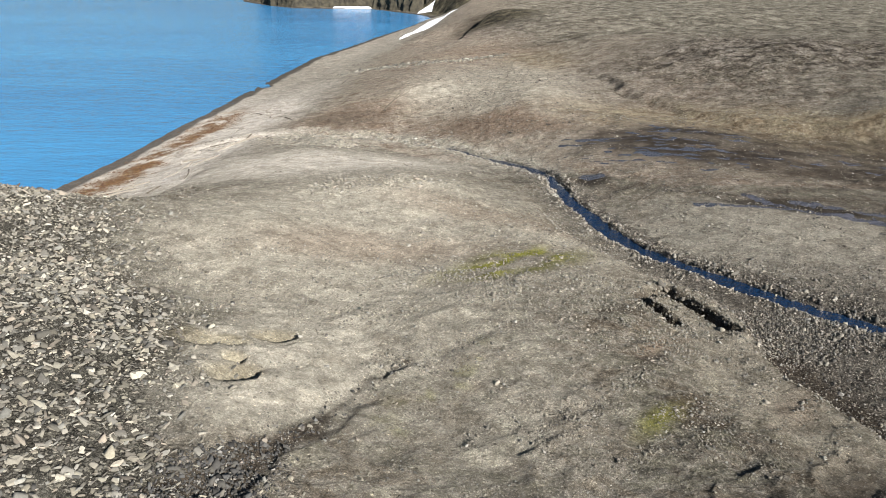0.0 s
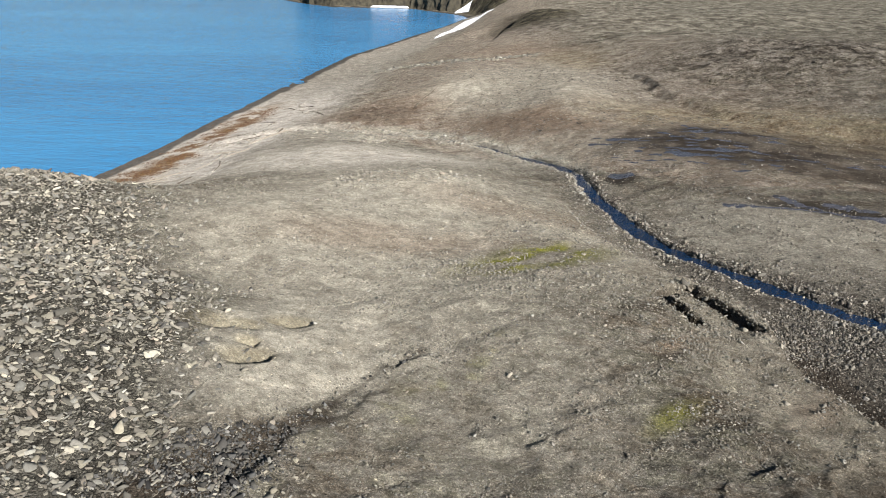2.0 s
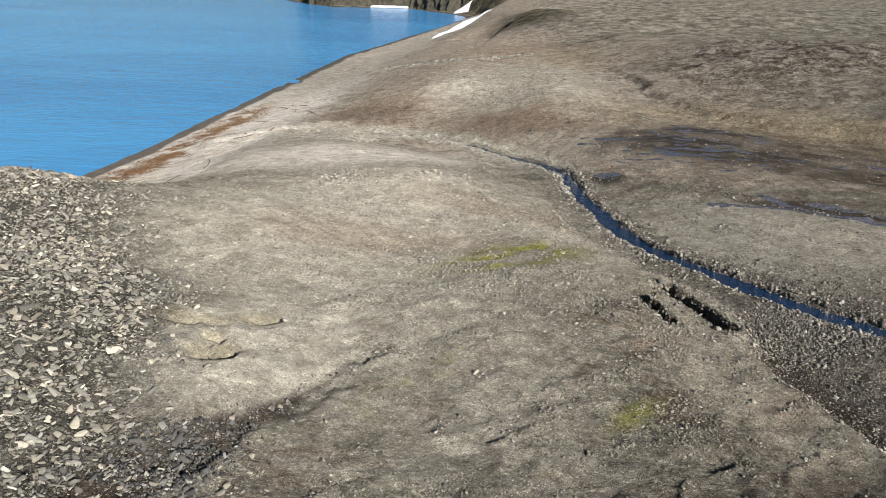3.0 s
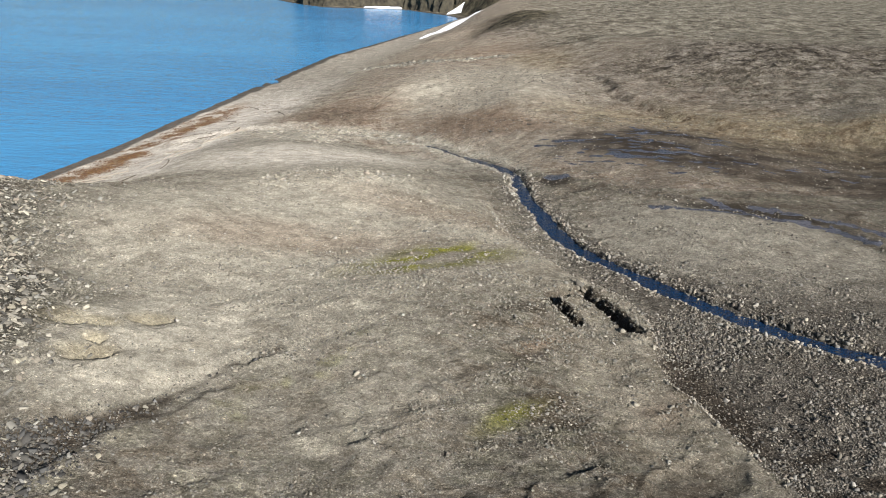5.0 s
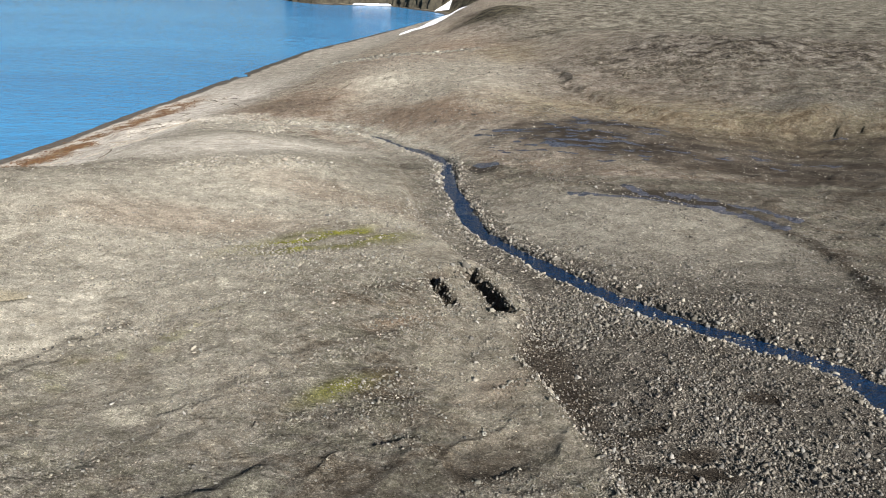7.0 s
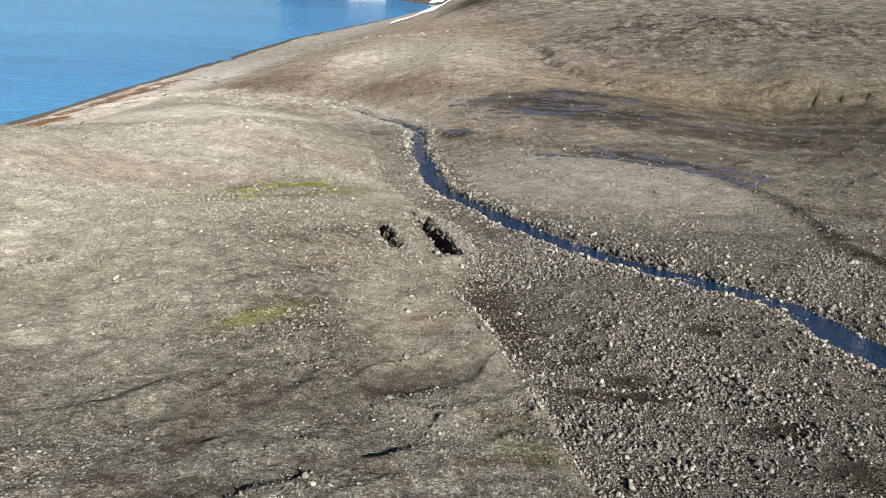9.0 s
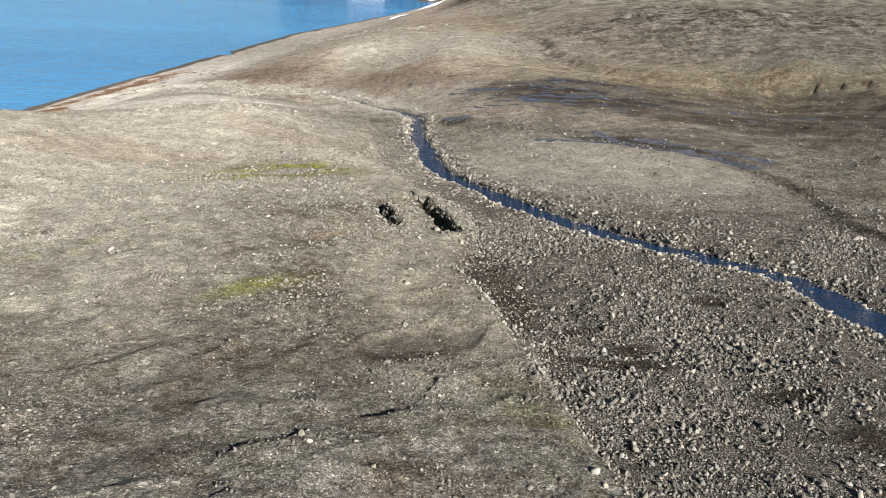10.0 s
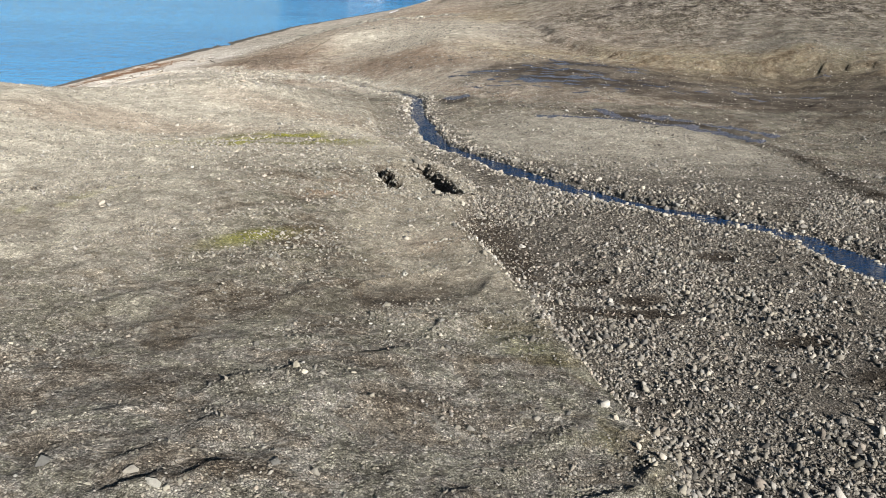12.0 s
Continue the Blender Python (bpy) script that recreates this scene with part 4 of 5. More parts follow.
strew("cut_stones", "brown-grey broken stones around two eroded pits", at, sizes(len(at[0]), 0.1, 0.5, 0.04, 0.4), dice.uniform(0.4, 0.7, len(at[0])), 0.4, 0.25, PEBBLE)
# gravel plain
at = scattered(104000, (15, 44, 8, 41), lambda x, y, c: c["gravel"] * (0.25 + 0.75 * step(-0.3, 0.2, rough(x, y, 4.5, 61) + 0.25 * rough(x, y, 1.2, 62))) * (1 - 0.9 * c["damp_and_shade"] * (x > 21)) * step(-0.25, 0.1, creek_gap(x, y)))
coarse = 1 + 0.4 * rough(at[0], at[1], 3.0, 68) + 0.25 * step(26, 33, at[0]) * step(30, 22, at[1])
strew("river_gravel", "grey angular river gravel covering the plain", at, sizes(len(at[0]), 0.054, 0.5, 0.026, 0.2) * coarse, dice.uniform(0.35, 0.7, len(at[0])), 0.7, 0.2, RIVER)
at = scattered(60000, (4, 52, 38, 84), lambda x, y, c: np.maximum(c["gravel"], 0.5 * c["pale"]) * (0.2 + 0.6 * step(-0.3, 0.3, rough(x, y, 4.5, 61))) + 0.35 * step(38, 42, x) * step(-0.2, 0.3, rough(x, y, 3, 99)) * step(72, 64, y))
strew("river_gravel", "grey angular gravel along the creek", at, sizes(len(at[0]), 0.085, 0.5, 0.04, 0.35), dice.uniform(0.4, 0.8, len(at[0])), 0.35, 0.3, RIVER, False)
at = scattered(30000, (14, 76, 66, 96), lambda x, y, c: np.clip(bog_share(x, y) + 0.6 * c["damp_and_shade"], 0, 1) * step(0.3, -0.4, bog_lines(x, y)) * 0.3)
strew("bog_stones", "small pale stones between the wet streaks of the bog", at, sizes(len(at[0]), 0.1, 0.4, 0.05, 0.3), dice.uniform(0.3, 0.6, len(at[0])), 0.3, 0.3, RIVER, False)


at = scattered(60000, (-2, 46, 16, 96), lambda x, y, c: np.exp(-((np.maximum(creek_gap(x, y) - 0.5, 0) / 0.9) ** 2)) * (0.65 + 0.35 * step(-0.25, 0.2, creek_gap(x, y))) * np.maximum(step(80, 72, y), step(-0.1, 0.3, creek_gap(x, y))))
strew("creek_stones", "wet and dry cobbles lining the creek", at, sizes(len(at[0]), 0.1, 0.45, 0.05, 0.3), dice.uniform(0.45, 0.8, len(at[0])), 0.3, 0.3, PALE)
at = scattered(26000, (-34, 4, 84, 112), lambda x, y, c: c["shingle"] * (0.2 + 0.6 * step(-0.2, 0.4, rough(x, y, 3, 96))) * step(-0.1, 0.3, creek_gap(x, y)))
strew("delta_stones", "pale stones of the creek's little delta", at, sizes(len(at[0]), 0.14, 0.5, 0.06, 0.5), dice.uniform(0.2, 0.4, len(at[0])), 0.25, 0.3, PALE)
at = scattered(60000, (8, 62, 42, 98), lambda x, y, c: step(-0.2, 0.1, creek_gap(x, y)) * (1 - 0.9 * bog_share(x, y)) * (0.12 + 0.75 * step(-0.1, 0.4, rough(x, y, 4, 86) + 0.4 * rough(x, y, 1.3, 87))) * (y + 0.5 * x > 55) * (1 - 0.85 * c["damp_and_shade"] * (x > 36) * (y > 60)))
strew("flat_stones", "mixed grey and tan stones over the wet flats", at, sizes(len(at[0]), 0.095, 0.5, 0.05, 0.4), dice.uniform(0.35, 0.7, len(at[0])), 0.3, 0.3, RIVER, False)
at = scattered(30000, (8, 48, 22, 78), lambda x, y, c: step(0.15, -0.1, creek_gap(x, y)) * step(-0.3, 0.4, rough(x, y, 1.8, 29)) * (0.3 + 0.7 * step(36, 44, y)))
strew("creek_stones", "dark wet stones standing in the shallow creek", at, sizes(len(at[0]), 0.09, 0.45, 0.05, 0.26), dice.uniform(0.5, 0.9, len(at[0])), 0.3, 0.2, RIVER)
at = scattered(24000, (8, 40, 28, 80), lambda x, y, c: np.exp(-(((creek_gap(x, y) - 0.25) / 0.3) ** 2)) * (beside(x, y, CREEK)[1] > 0) * step(-0.5, 0.2, rough(x, y, 5, 28)))
strew("creek_stones", "dark wet stones along the creek's far edge", at, sizes(len(at[0]), 0.11, 0.45, 0.05, 0.35), dice.uniform(0.6, 1.0, len(at[0])), 0.3, 0.15, SHALE)
# stones on the hillside
def streaky(x, y, seed):
    u, v = 0.77 * x + 0.64 * y, 0.77 * y - 0.64 * x
    return grain(u / 3.5, v + 0.6 * rough(x, y, 2, seed), 1.0, seed + 1) + 0.5 * rough(x, y, 1.2, seed + 2)


at = scattered(60000, (-14, 26, 9, 44), lambda x, y, c: (1 - c["gravel"]) * (1 - c["rubble"]) * (1 - 0.55 * c["pale"]) * (0.2 + 0.8 * step(0.0, 0.6, streaky(x, y, 90))))
strew("hill_pebbles", "small grey pebbles on the trampled slope", at, sizes(len(at[0]), 0.05, 0.42, 0.02, 0.16) * (1 + 0.3 * step(0.2, 0.8, streaky(at[0], at[1], 90))) * (0.9 + np.maximum(at[1] - 16, 0) / 32), dice.uniform(0.4, 0.8, len(at[0])), 0.3, 0.3, PEBBLE, False)
at = scattered(6000, (-12, 24, 10, 46), lambda x, y, c: (1 - c["gravel"]) * (1 - c["rubble"]) * (1 - 0.5 * c["pale"]) * step(0.35, 0.8, streaky(x, y, 90)))
strew("slope_stones", "pale stones gathered in streaks on the slope", at, sizes(len(at[0]), 0.075, 0.4, 0.05, 0.2), dice.uniform(0.35, 0.6, len(at[0])), 0.3, 0.3, SLATE)
at = scattered(9000, (-12, 18, 23, 60), lambda x, y, c: (1 - c["gravel"]) * (1 - c["rubble"]) * (0.12 + 0.6 * step(0.0, 0.6, streaky(x, y, 90))) * step(23, 30, y))
strew("slope_stones", "pale scattered stones higher on the slope", at, sizes(len(at[0]), 0.08, 0.45, 0.04, 0.3), dice.uniform(0.3, 0.5, len(at[0])), 0.3, 0.3, PALE)
at = scattered(62000, (-30, 18, 34, 92), lambda x, y, c: (1 - c["gravel"]) * (1 - c["rubble"]) * (1 - c["beach"]) * (0.2 + 0.8 * step(0.0, 0.5, 0.7 * rough(x, y, 7, 63) + 0.6 * streaky(x, y, 100))))
strew("hill_pebbles", "pale pebbles on the back of the slope", at, sizes(len(at[0]), 0.075, 0.5, 0.03, 0.28), dice.uniform(0.35, 0.7, len(at[0])), 0.4, 0.25, PALE, False)
at = scattered(2200, (-14, 4, 57, 68), lambda x, y, c: oval(x, y, -5.5, 62.5, 7, 3.4, 8, 0.5))
strew("knoll_stones", "pale stones on a low knoll", at, sizes(len(at[0]), 0.12, 0.5, 0.06, 0.45), dice.uniform(0.2, 0.4, len(at[0])), 0.25, 0.3, PALE)
at = scattered(30000, (-8, 28, 92, 152), lambda x, y, c: 0.75 * oval(x, y, 10, 120, 15, 30, 8, 0.5) * step(0.5, -0.2, rough(x, y, 6, 65)) * (1 - c["shingle"]))
strew("slope_scree", "pale stones sprinkled over the brown slope across the creek", at, sizes(len(at[0]), 0.12, 0.5, 0.06, 0.45), dice.uniform(0.3, 0.55, len(at[0])), 0.3, 0.3, RIVER, False)
at = scattered(60000, (-24, 70, 92, 180), lambda x, y, c: 0.1 + 0.3 * c["tundra"] * step(0.1, 0.5, rough(x, y, 6, 64)) + 0.8 * oval(x, y, 9, 132, 8, 13, 10, 0.7) * (1 - 0.6 * step(0, 0.4, rough(x, y, 5, 65))) + 0.5 * oval(x, y, 9, 101, 11, 6, -35, 0.6))
strew("far_stones", "pale stones scattered over the far slopes", at, sizes(len(at[0]), 0.11, 0.5, 0.07, 0.5), dice.uniform(0.3, 0.6, len(at[0])), 0.3, 0.35, PEBBLE, False)


def crumbled(x, y, c):
    """Where clods break off: along the small steps of the slope."""
    near = np.zeros_like(x)
    for size, drop, seed in TERRACES:
        wave = terrace_wave(x, y, size, seed)
        near = np.maximum(near, np.exp(-(((wave - 0.19) / 0.045) ** 2)) + 0.8 * np.exp(-(((wave + 0.25) / 0.045) ** 2)))
    return near * step(-0.3, 0.2, rough(x, y, 3.0, 16)) * (1 - c["gravel"]) * (1 - c["rubble"]) * (1 - 0.8 * c["pale"])


at = scattered(70000, (-8, 23, 11, 46), crumbled)
strew("clods", "crumbled brown-grey clods along small steps of the slope", at, sizes(len(at[0]), 0.042, 0.45, 0.02, 0.11) * (0.75 + np.maximum(at[1] - 14, 0) / 40), dice.uniform(0.5, 0.9, len(at[0])), 0.4, 0.3, PEBBLE)
at = scattered(30000, (8, 27, 8, 60), lambda x, y, c: np.exp(-((beside(x, y, SCARP)[0] / 0.45) ** 2)) * step(-0.4, 0.3, rough(x, y, 2.5, 19)))
strew("scarp_stones", "pale crumbling stones along the edge of the slope", at, sizes(len(at[0]), 0.06, 0.5, 0.025, 0.2), dice.uniform(0.5, 0.9, len(at[0])), 0.4, 0.2, PALE)
# dense gravelly patches on the slope
at = scattered(26000, (-6, 20, 12, 36), lambda x, y, c: np.clip(oval(x, y, 0.5, 31, 2.6, 1.5, 44, 0.5) + oval(x, y, 5.5, 25.5, 3.2, 1.0, 44, 0.5) + oval(x, y, 13, 28.5, 0.7, 2.6, -35, 0.5) + oval(x, y, 15.5, 31.5, 1.3, 0.5, 30, 0.5) + oval(x, y, 17.5, 15, 2.5, 0.8, 15, 0.5), 0, 1) * step(-0.5, 0.2, rough(x, y, 0.9, 15)))
strew("slope_gravel", "patches of bluish grey broken gravel on the slope", at, sizes(len(at[0]), 0.042, 0.45, 0.02, 0.12), dice.uniform(0.4, 0.8, len(at[0])), 0.5, 0.25, RIVER)
band = [(-22, 171), (-14, 169), (-6, 158), (-1.5, 153), (5, 154), (12, 157)]
at = scattered(9000, (-26, 16, 146, 176), lambda x, y, c: np.exp(-((beside(x, y, band)[0] / 1.6) ** 2)))
strew("stone_band", "line of pale stones along a dry channel", at, sizes(len(at[0]), 0.24, 0.45, 0.1, 0.7), dice.uniform(0.35, 0.7, len(at[0])), 0.3, 0.3, SLATE)
# dark tufts on the far hill
at = scattered(44000, (20, 110, 92, 190), lambda x, y, c: c["tundra"] * step(0.05, 0.5, rough(x, y, 5.5, 66) + 0.3 * rough(x, y, 1.6, 67)))
ob = strew("tundra_tufts", "dark dry tufts of tundra plants", at, sizes(len(at[0]), 0.32, 0.4, 0.15, 0.7), dice.uniform(0.2, 0.4, len(at[0])), 0.2, 0.35, TUSSOCK, False)
tagged(ob, category="tundra plants")
at = scattered(26000, (-48, -30, 78, 130), lambda x, y, c: c["kelp"])
ob = strew("kelp_wrack", "rust-brown dried kelp washed up along the beach", at, sizes(len(at[0]), 0.2, 0.5, 0.06, 0.5), dice.uniform(0.12, 0.3, len(at[0])), 0.2, 0.3, KELP, False)
tagged(ob, category="kelp")


# ---- single stones that can be told apart ----
def stone_mesh(seed, mat, points):
    """A worn, faceted stone one metre long, lying flat."""
    pick = random.Random(seed)
    bm = bmesh.new()
    bmesh.ops.create_icosphere(bm, subdivisions=2, radius=0.5)
    cuts = [(Vector((pick.uniform(-1, 1), pick.uniform(-1, 1), pick.uniform(-0.4, 1))).normalized(), pick.uniform(0.12, 0.3)) for _ in range(points)]
    for v in bm.verts:
        for n, d in cuts:
            over = v.co.dot(n) - d
            if over > 0:
                v.co -= n * over
        v.co += v.co.normalized() * 0.03 * noise.noise(v.co * 5 + Vector((seed, 0, 0)))
        v.co.z = max(v.co.z, -0.3)
    me = bpy.data.meshes.new("stone")
    bm.to_mesh(me)
    bm.free()
    me.materials.append(mat)
    return me


def slab_mesh(seed, mat):
    """A broken slate slab one metre long: an irregular plate of two layers with chipped edges."""
    pick = random.Random(seed)
    n = pick.randint(5, 7)
    angles = sorted(2 * math.pi * (k + pick.uniform(-0.32, 0.32)) / n for k in range(n))
    rim = [(0.5 * math.cos(a) * pick.uniform(0.8, 1.05), 0.36 * math.sin(a) * pick.uniform(0.75, 1.1)) for a in angles]
    bm = bmesh.new()
    rings = []
    for z, k in ((-0.5, 0.94), (-0.05, 1.0), (0.0, 0.93), (0.4, 0.9), (0.5, 0.8)):
        slip = (pick.uniform(-0.05, 0.05), pick.uniform(-0.05, 0.05)) if z >= 0 else (0, 0)
        rings.append([bm.verts.new((x * k + slip[0] + pick.uniform(-0.02, 0.02), y * k + slip[1] + pick.uniform(-0.02, 0.02), z + pick.uniform(-0.09, 0.09))) for x, y in rim])
    for p, q in zip(rings, rings[1:]):
        for k in range(n):
            bm.faces.new((p[k], p[(k + 1) % n], q[(k + 1) % n], q[k]))
    bm.faces.new(rings[0][::-1])
    bm.faces.new(rings[-1])
    me = bpy.data.meshes.new("slab")
    bm.to_mesh(me)
    bm.free()
    me.materials.append(mat)
    return me


SLABS = [slab_mesh(s, SLATE) for s in range(10)]
PALE_STONES = [stone_mesh(s, SLATE, 9) for s in range(8)]
GREY_STONES = [stone_mesh(s + 20, RIVER, 8) for s in range(8)]
lay = random.Random(5)


def put_stone(name, meshes, x, y, length, flat, label, category, group, lift=0.0):
    ob = new(name, meshes[lay.randrange(len(meshes))])
    z = float(land(np.array([x]), np.array([y]))[0])
    wide = lay.uniform(0.6, 0.95)
    turn = Euler((lay.gauss(0, 0.16), lay.gauss(0, 0.16), lay.uniform(0, 6.28)))
    ob.matrix_world = Matrix.LocRotScale((x, y, z + length * flat * 0.2 + lift), turn, (length, length * wide, length * flat))
    return tagged(ob, label, category, group)


WHITE = "pale weathered stone lying on the gravelly slope"
for x, y, s in ((10.1, 11.1, 0.42), (11.9, 11.0, 0.36), (12.5, 10.5, 0.42), (15.2, 11.7, 0.3), (9.0, 11.7, 0.16), (8.8, 13.0, 0.2), (10.8, 12.0, 0.24),
                (18.2, 14.2, 0.3), (17.9, 14.2, 0.24), (21.7, 15.3, 0.26), (20.4, 13.1, 0.26), (20.6, 14.5, 0.24), (5.3, 18.6, 0.16), (7.2, 16.1, 0.16), (6.2, 15.4, 0.15),
                (13.7, 15.4, 0.26), (13.85, 15.75, 0.3), (14.1, 15.5, 0.26), (14.3, 15.75, 0.3), (13.4, 15.2, 0.24), (14.55, 15.5, 0.22), (12.4, 17.1, 0.34), (13.9, 28.8, 0.3),
                (8.0, 12.7, 0.24), (6.2, 18.5, 0.14), (6.35, 19.5, 0.16), (-4.6, 25.6, 0.4), (-5.1, 24.0, 0.4), (3.9, 51.2, 0.5), (13.7, 22.1, 0.24), (-5.1, 20.4, 0.4), (-6.5, 22.4, 0.4), (-4.9, 24.3, 0.3)):
    put_stone("stone", PALE_STONES, x, y, s, 0.7, WHITE, "stone", "stones on the slope")
for x, y, s in ((20.4, 46.5, 0.75), (20.2, 31.5, 0.7), (33.4, 33.7, 0.6), (32.8, 34.0, 0.4), (31.7, 35.2, 0.45), (28.5, 38.6, 0.26), (17.8, 37.6, 0.5), (34.9, 29.5, 0.5), (26.0, 39.6, 0.4)):
    put_stone("boulder", GREY_STONES, x, y, s, 0.5, "large grey boulder standing in the creek bed", "boulder", "boulders of the creek")
for x, y, s in ((-17.7, 24.6, 0.62), (-17.9, 25.4, 0.5), (-17.3, 24.0, 0.5), (-17.0, 28.4, 0.7), (-17.9, 34.0, 0.6), (-16.0, 21.9, 0.6), (-10.7, 19.8, 0.45), (-13.8, 19.4, 0.6), (-14.6, 27.0, 0.45), (-20.5, 31.5, 0.6)):
    put_stone("slate_stone", SLABS, x, y, s, 0.24, "broad pale slate slab among smaller rubble", "slate slab", "slabs of the rubble", 0.03)
bx, by = scattered(2600, (-24, -7, 15, 40), lambda x, y, c: c["rubble"] ** 2 * 0.5)
for x, y in list(zip(bx, by))[:270]:
    put_stone("slate_stone", SLABS, x, y, lay.uniform(0.22, 0.46), lay.uniform(0.18, 0.3), "pale broken slate slab lying in the rubble", "slate slab", "slabs of the rubble", 0.02)
bx, by = scattered(2600, (10, 38, 24, 70), lambda x, y, c: np.exp(-(((creek_gap(x, y) - 0.35) / 0.35) ** 2)) * 0.5)
for x, y in list(zip(bx, by))[:80]:
    put_stone("creek_stone", GREY_STONES, x, y, lay.uniform(0.14, 0.3), 0.6, "grey angular stone at the edge of the creek", "stone", "stones at the creek")
bx, by = scattered(500, (-2, 22, 10, 30), lambda x, y, c: (1 - c["gravel"]) * (1 - c["rubble"]) * 0.4)
for x, y in list(zip(bx, by))[:55]:
    put_stone("stone", PALE_STONES, x, y, lay.uniform(0.08, 0.2), 0.5, "small pale stone half sunk in the slope", "stone", "stones on the slope")


# ---- driftwood ----
def log_mesh(name, a, b, radius, mat, seed):
    """A bent tapering trunk from a to b that lies on the ground."""
    pick = random.Random(seed)
    n = 14
    bm = bmesh.new()
    rings = []
    way = Vector((b[0] - a[0], b[1] - a[1], 0))
    side = Vector((-way.y, way.x, 0)).normalized()
    for i in range(n + 1):
        t = i / n
        bend = side * (math.sin(t * 3.1) * 0.04 * way.length * pick.choice((1, 1)) * (1 if seed % 2 else -1))
        c = Vector((a[0], a[1], 0)) + way * t + bend
        r = radius * (1 - 0.45 * t) * (1 + 0.1 * pick.uniform(-1, 1)) * (1.35 if i == 0 else 1)
        z = float(land(np.array([c.x]), np.array([c.y]))[0]) + r * 0.8
        rings.append([bm.verts.new(c + side * (r * math.cos(k * math.pi / 5)) + Vector((0, 0, z + r * math.sin(k * math.pi / 5)))) for k in range(10)])
    for p, q in zip(rings, rings[1:]):
        for k in range(10):
            f = bm.faces.new((p[k], p[(k + 1) % 10], q[(k + 1) % 10], q[k]))
            f.smooth = True
    bm.faces.new(rings[0])
    bm.faces.new(rings[-1][::-1])
    bmesh.ops.recalc_face_normals(bm, faces=bm.faces[:])
    origin = Vector((a[0], a[1], float(land(np.array([a[0]]), np.array([a[1]]))[0])))
    bmesh.ops.translate(bm, verts=bm.verts[:], vec=-origin)
    me = bpy.data.meshes.new(name)
    bm.to_mesh(me)
    bm.free()
    me.materials.append(mat)
    ob = new(name, me)
    ob.location = origin
    return ob


def spikes(name, log, at_, way, count, long_, thick, mat, seed):
    """Broken roots or a branch stub: tapered prongs that spread from one place of a log."""
    pick = random.Random(seed)
    bm = bmesh.new()
    for _ in range(count):
        aim = (way + Vector((pick.uniform(-1, 1), pick.uniform(-1, 1), pick.uniform(-0.2, 0.9))) * (0.9 if count > 1 else 0.2)).normalized()
        turn = aim.to_track_quat("Z", "Y").to_matrix().to_4x4()
        long = long_ * pick.uniform(0.6, 1.1)
        bmesh.ops.create_cone(bm, cap_ends=True, segments=6, radius1=thick, radius2=0.25 * thick, depth=long, matrix=Matrix.Translation(at_ + aim * long * 0.42) @ turn)
    me = bpy.data.meshes.new(name)
    bm.to_mesh(me)
    bm.free()
    me.materials.append(mat)
    ob = new(name, me)
    ob.parent = log
    return ob


BLEACHED = "sun-bleached driftwood trunk lying on the upper beach"
DARK = "dark waterlogged driftwood log lying on the sand"
for k, (a, b, r, mat, label) in enumerate((
        ((-25.8, 102.9), (-29.9, 96.4), 0.15, DRIFTWOOD, BLEACHED), ((-33.2, 93.1), (-30.3, 93.0), 0.11, DRIFTWOOD, BLEACHED),
        ((-28.8, 93.1), (-31.0, 89.6), 0.1, DRIFTWOOD, BLEACHED), ((-31.7, 91.7), (-32.1, 88.2), 0.09, DRIFTWOOD, BLEACHED), ((-32.0, 87.0), (-32.9, 83.6), 0.08, DRIFTWOOD, BLEACHED),
        ((-30.7, 87.3), (-29.5, 81.8), 0.1, DARKWOOD, DARK), ((-38.6, 79.5), (-35.2, 81.4), 0.12, DRIFTWOOD, BLEACHED),
        ((-37.0, 78.0), (-34.3, 79.8), 0.1, DRIFTWOOD, BLEACHED), ((-34.2, 83.4), (-37.8, 81.1), 0.1, DRIFTWOOD, BLEACHED),
        ((-31.7, 76.5), (-31.3, 79.5), 0.1, DARKWOOD, DARK), ((-29.1, 122.9), (-27.7, 122.5), 0.11, DRIFTWOOD, BLEACHED),
        ((-24.8, 117.0), (-23.2, 114.3), 0.1, DARKWOOD, DARK), ((-20.4, 153.6), (-20.0, 158.4), 0.12, DARKWOOD, DARK),
        ((-27.0, 103.8), (-31.5, 99.0), 0.12, DARKWOOD, DARK), ((-30.2, 124.0), (-33.0, 128.0), 0.1, DARKWOOD, DARK),
        # log shape added to stand for a dark edge of the slope
        ((-8.8, 112.8), (-6.2, 119.9), 0.12, DARKWOOD, "long dark log shape laid along a dark edge of the slope"))):
    log = tagged(log_mesh("driftwood_log", a, b, 0.8 * r, mat, k), label, "driftwood", "driftwood on the beach")
    if k in (0, 1, 2, 6, 7, 8):
        way = Vector((b[0] - a[0], b[1] - a[1], 0)).normalized()
        spikes("root", log, Vector((0, 0, 0.6 * r)), -way, 7, 3.2 * r, 0.45 * r, mat, k)
        spikes("branch", log, way * 0.55 * math.hypot(b[0] - a[0], b[1] - a[1]) + Vector((0, 0, 0.4 * r)), Vector((-way.y, way.x, 0.5)), 1, 4.5 * r, 0.3 * r, mat, k + 9)
for k in range(26):
    y = lay.uniform(80, 132)
    x = -33.5 + 0.1 * (y - 90) + lay.gauss(0, 2.4)
    turn, long_ = lay.gauss(1.9, 0.6), lay.uniform(0.8, 2.6)
    tagged(log_mesh("driftwood_log", (x, y), (x + long_ * math.cos(turn), y + long_ * math.sin(turn)), lay.uniform(0.04, 0.075), DARKWOOD if k % 3 == 0 else DRIFTWOOD, 40 + k),
           "short broken driftwood branch on the upper beach", "driftwood", "driftwood on the beach")


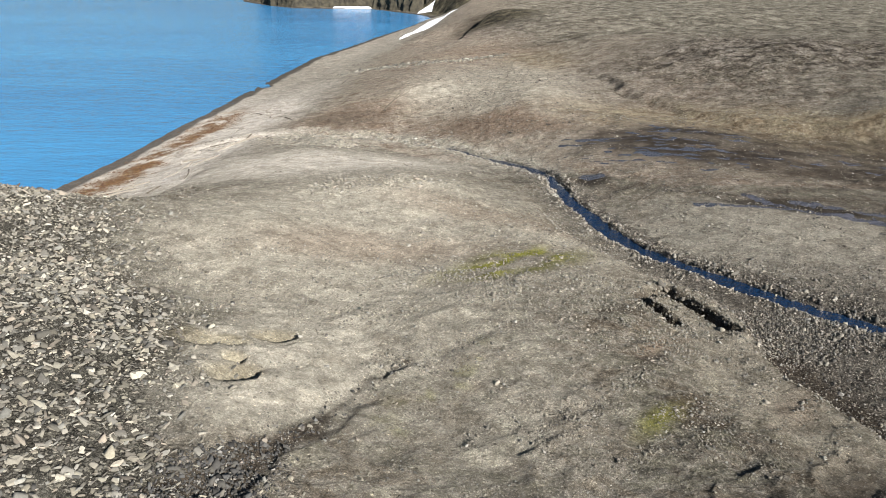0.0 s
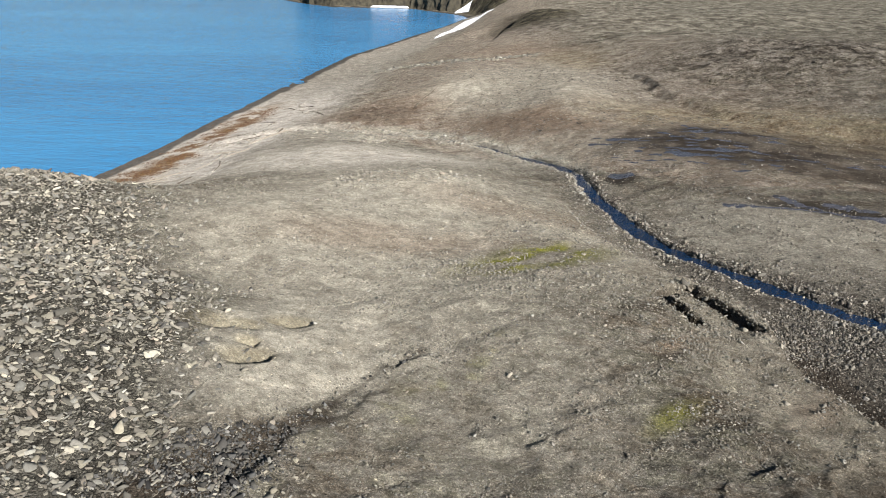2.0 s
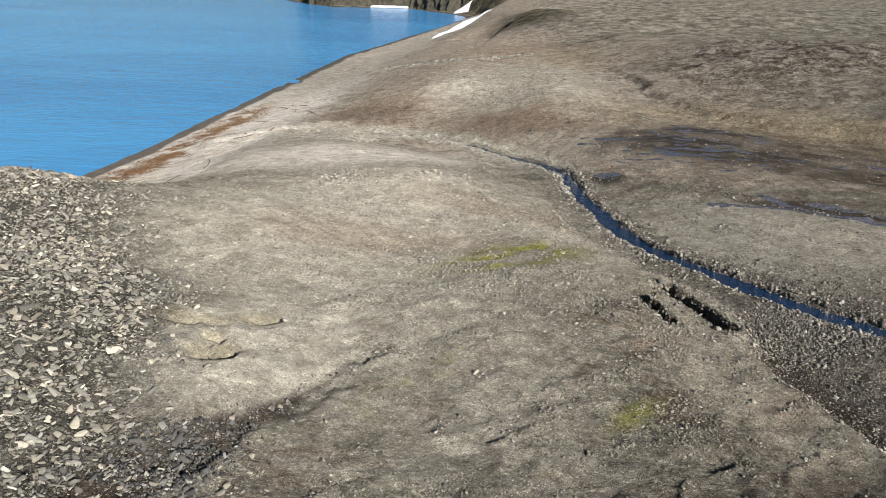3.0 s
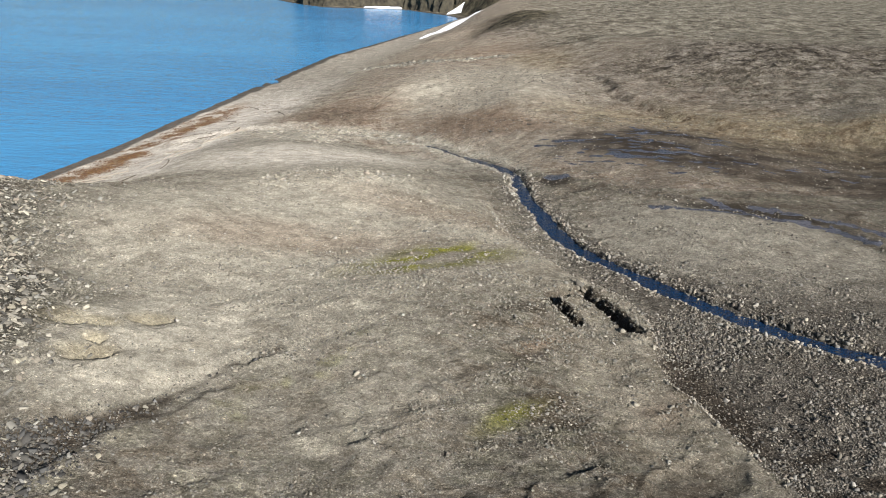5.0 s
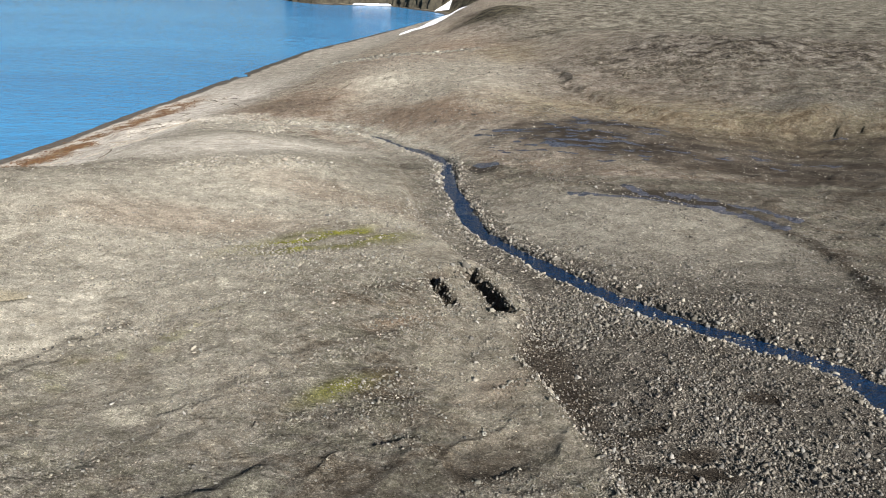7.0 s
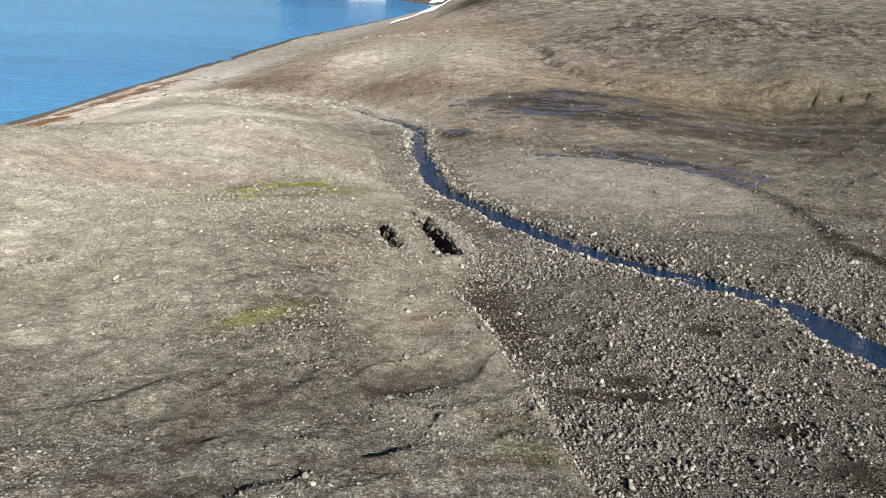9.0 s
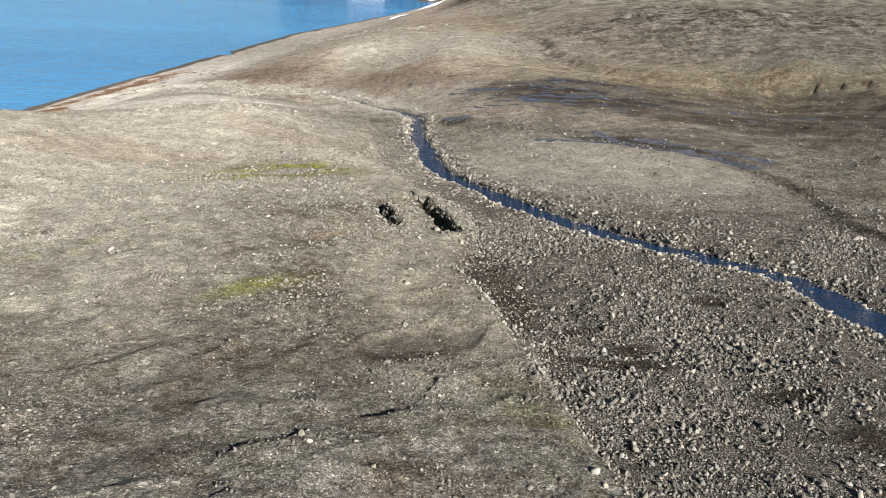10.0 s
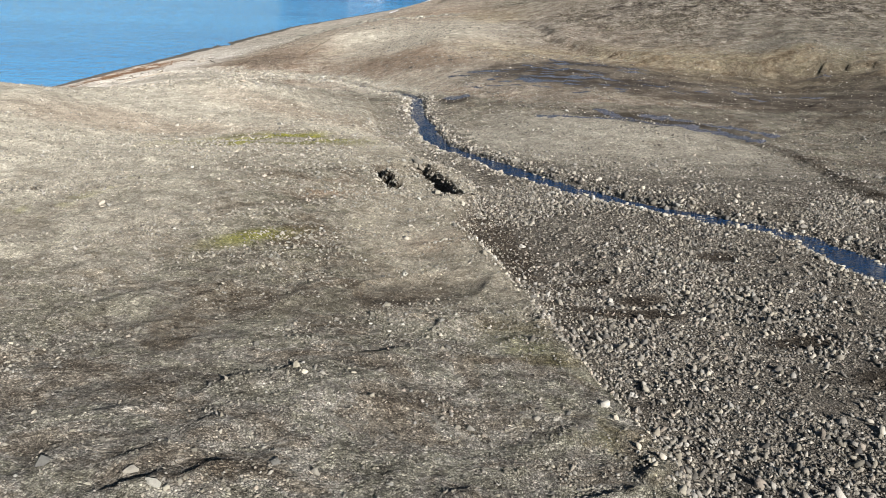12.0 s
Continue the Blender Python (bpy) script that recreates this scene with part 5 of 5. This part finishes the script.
# ---- old snow ----
def snow_patch(near_edge, far_edge, thick, label, seed):
    """A sheet of snow with a rounded rim between two lines over the ground."""
    n, m = 60, 14
    t = np.linspace(0, 1, n)
    lines = []
    for line in (near_edge, far_edge):
        p = np.array(line, float)
        f = np.linspace(0, 1, len(p))
        lines.append(np.stack([np.interp(t, f, p[:, 0]), np.interp(t, f, p[:, 1])], -1))
    s = np.linspace(0, 1, m)[:, None, None]
    flat = lines[0][None] * (1 - s) + lines[1][None] * s
    x, y = flat[..., 0], flat[..., 1]
    wob = 0.6 * grain(x, y, 3.5, seed)
    rim = np.minimum(np.minimum(s[..., 0], 1 - s[..., 0]) * 2, np.minimum(t, 1 - t)[None] * 8)
    z = land(x.ravel(), y.ravel()).reshape(x.shape) - 0.25 + (thick + 0.25) * np.sqrt(np.clip(rim * 1.6 + 0.25 * wob * rim, 0, 1)) + 0.06 * grain(x, y, 1.7, seed + 1)
    ob = sheet("snow_patch", x, y, z, SNOW)
    return tagged(ob, label, "snow")


snow_patch([(-14.7, 258), (-11.5, 268), (-7.5, 283), (-1, 298), (6.8, 322)], [(-14.7, 258), (-14.0, 282), (-5.5, 318), (6.8, 322)], 0.3, "long tapering strip of old white snow above the beach", 71)
snow_patch([(-63, 443.6), (-52, 445.2), (-41, 447.6)], [(-63, 443.6), (-50, 447.4), (-41, 449.6)], 1.0, "strip of snow at the foot of the far cliff", 75)


def snow_bank():
    """A steep bank of snow that leans in a gully of the cliff, from its foot to its tip."""
    n, m = 40, 24
    t, h = np.linspace(0, 1, n)[None], np.linspace(0, 1, m)[:, None]
    x = (-14.2 + 15.2 * t) * (1 - h) + (-3.6 + 4.4 * t) * h
    y = 416.5 + 2.5 * t + 6.5 * h - 1.6 * np.sin(math.pi * t) * (1 - h)
    z = 0.1 + 0.9 * t + (7.4 - 2.2 * t) * h + 0.35 * grain(x + 0 * h, 3 * y, 2.5, 73) - 1.2 * (np.maximum(t - 0.8, 0) * 5) ** 2 * (1 - h)
    return tagged(sheet("snow_patch", x, y, z, SNOW), "white snow bank filling a gully of the dark sea cliff", "snow")


snow_bank()


# ---- sea cliff at the head of the bay ----
def sea_cliff():
    line = np.array([(-112, 476), (-104, 459), (-95, 450), (-84, 441.5), (-70, 444), (-57, 450), (-42, 451.5), (-33, 441), (-24, 431), (-12, 421), (-2, 424), (2.5, 412), (5, 398)], float)
    n, m = 420, 46
    f = np.linspace(0, len(line) - 1, n)
    lx, ly = np.interp(f, np.arange(len(line)), line[:, 0]), np.interp(f, np.arange(len(line)), line[:, 1])
    ker = np.ones(31) / 31
    lx[15:-15], ly[15:-15] = np.convolve(lx, ker, "valid"), np.convolve(ly, ker, "valid")
    tx, ty = np.gradient(lx), np.gradient(ly)
    tl = np.hypot(tx, ty)
    s = np.cumsum(tl)
    h = np.linspace(0, 1, m)[:, None]
    tall = 11 + 3 * grain(s, 0 * s, 18, 81) - 6 * np.exp(-((f - 0.4) / 0.8) ** 2) - 9 * step(10.5, 12, f)
    z = -1.5 + (tall + 1.5) * h
    back = 5.5 * h**1.3 + 1.8 * rough(s[None] + 0 * h, z, 9, 82, 4) + 1.1 * (1 - np.abs(grain(s[None] + 2 * h, z * 0.3, 3.2, 83))) ** 2 * -1 + 0.5 * rough(s[None] + 0 * h, z * 0.5, 1.8, 84)
    gully = np.exp(-((f - 9.1) / 0.3) ** 2)
    back = back + 9 * gully * h
    ob = sheet("sea_cliff", lx - back * ty / tl, ly + back * tx / tl, z, CLIFF)
    return tagged(ob, "dark craggy sea cliff above a narrow stony shore", "cliff", kind="structure")


sea_cliff()
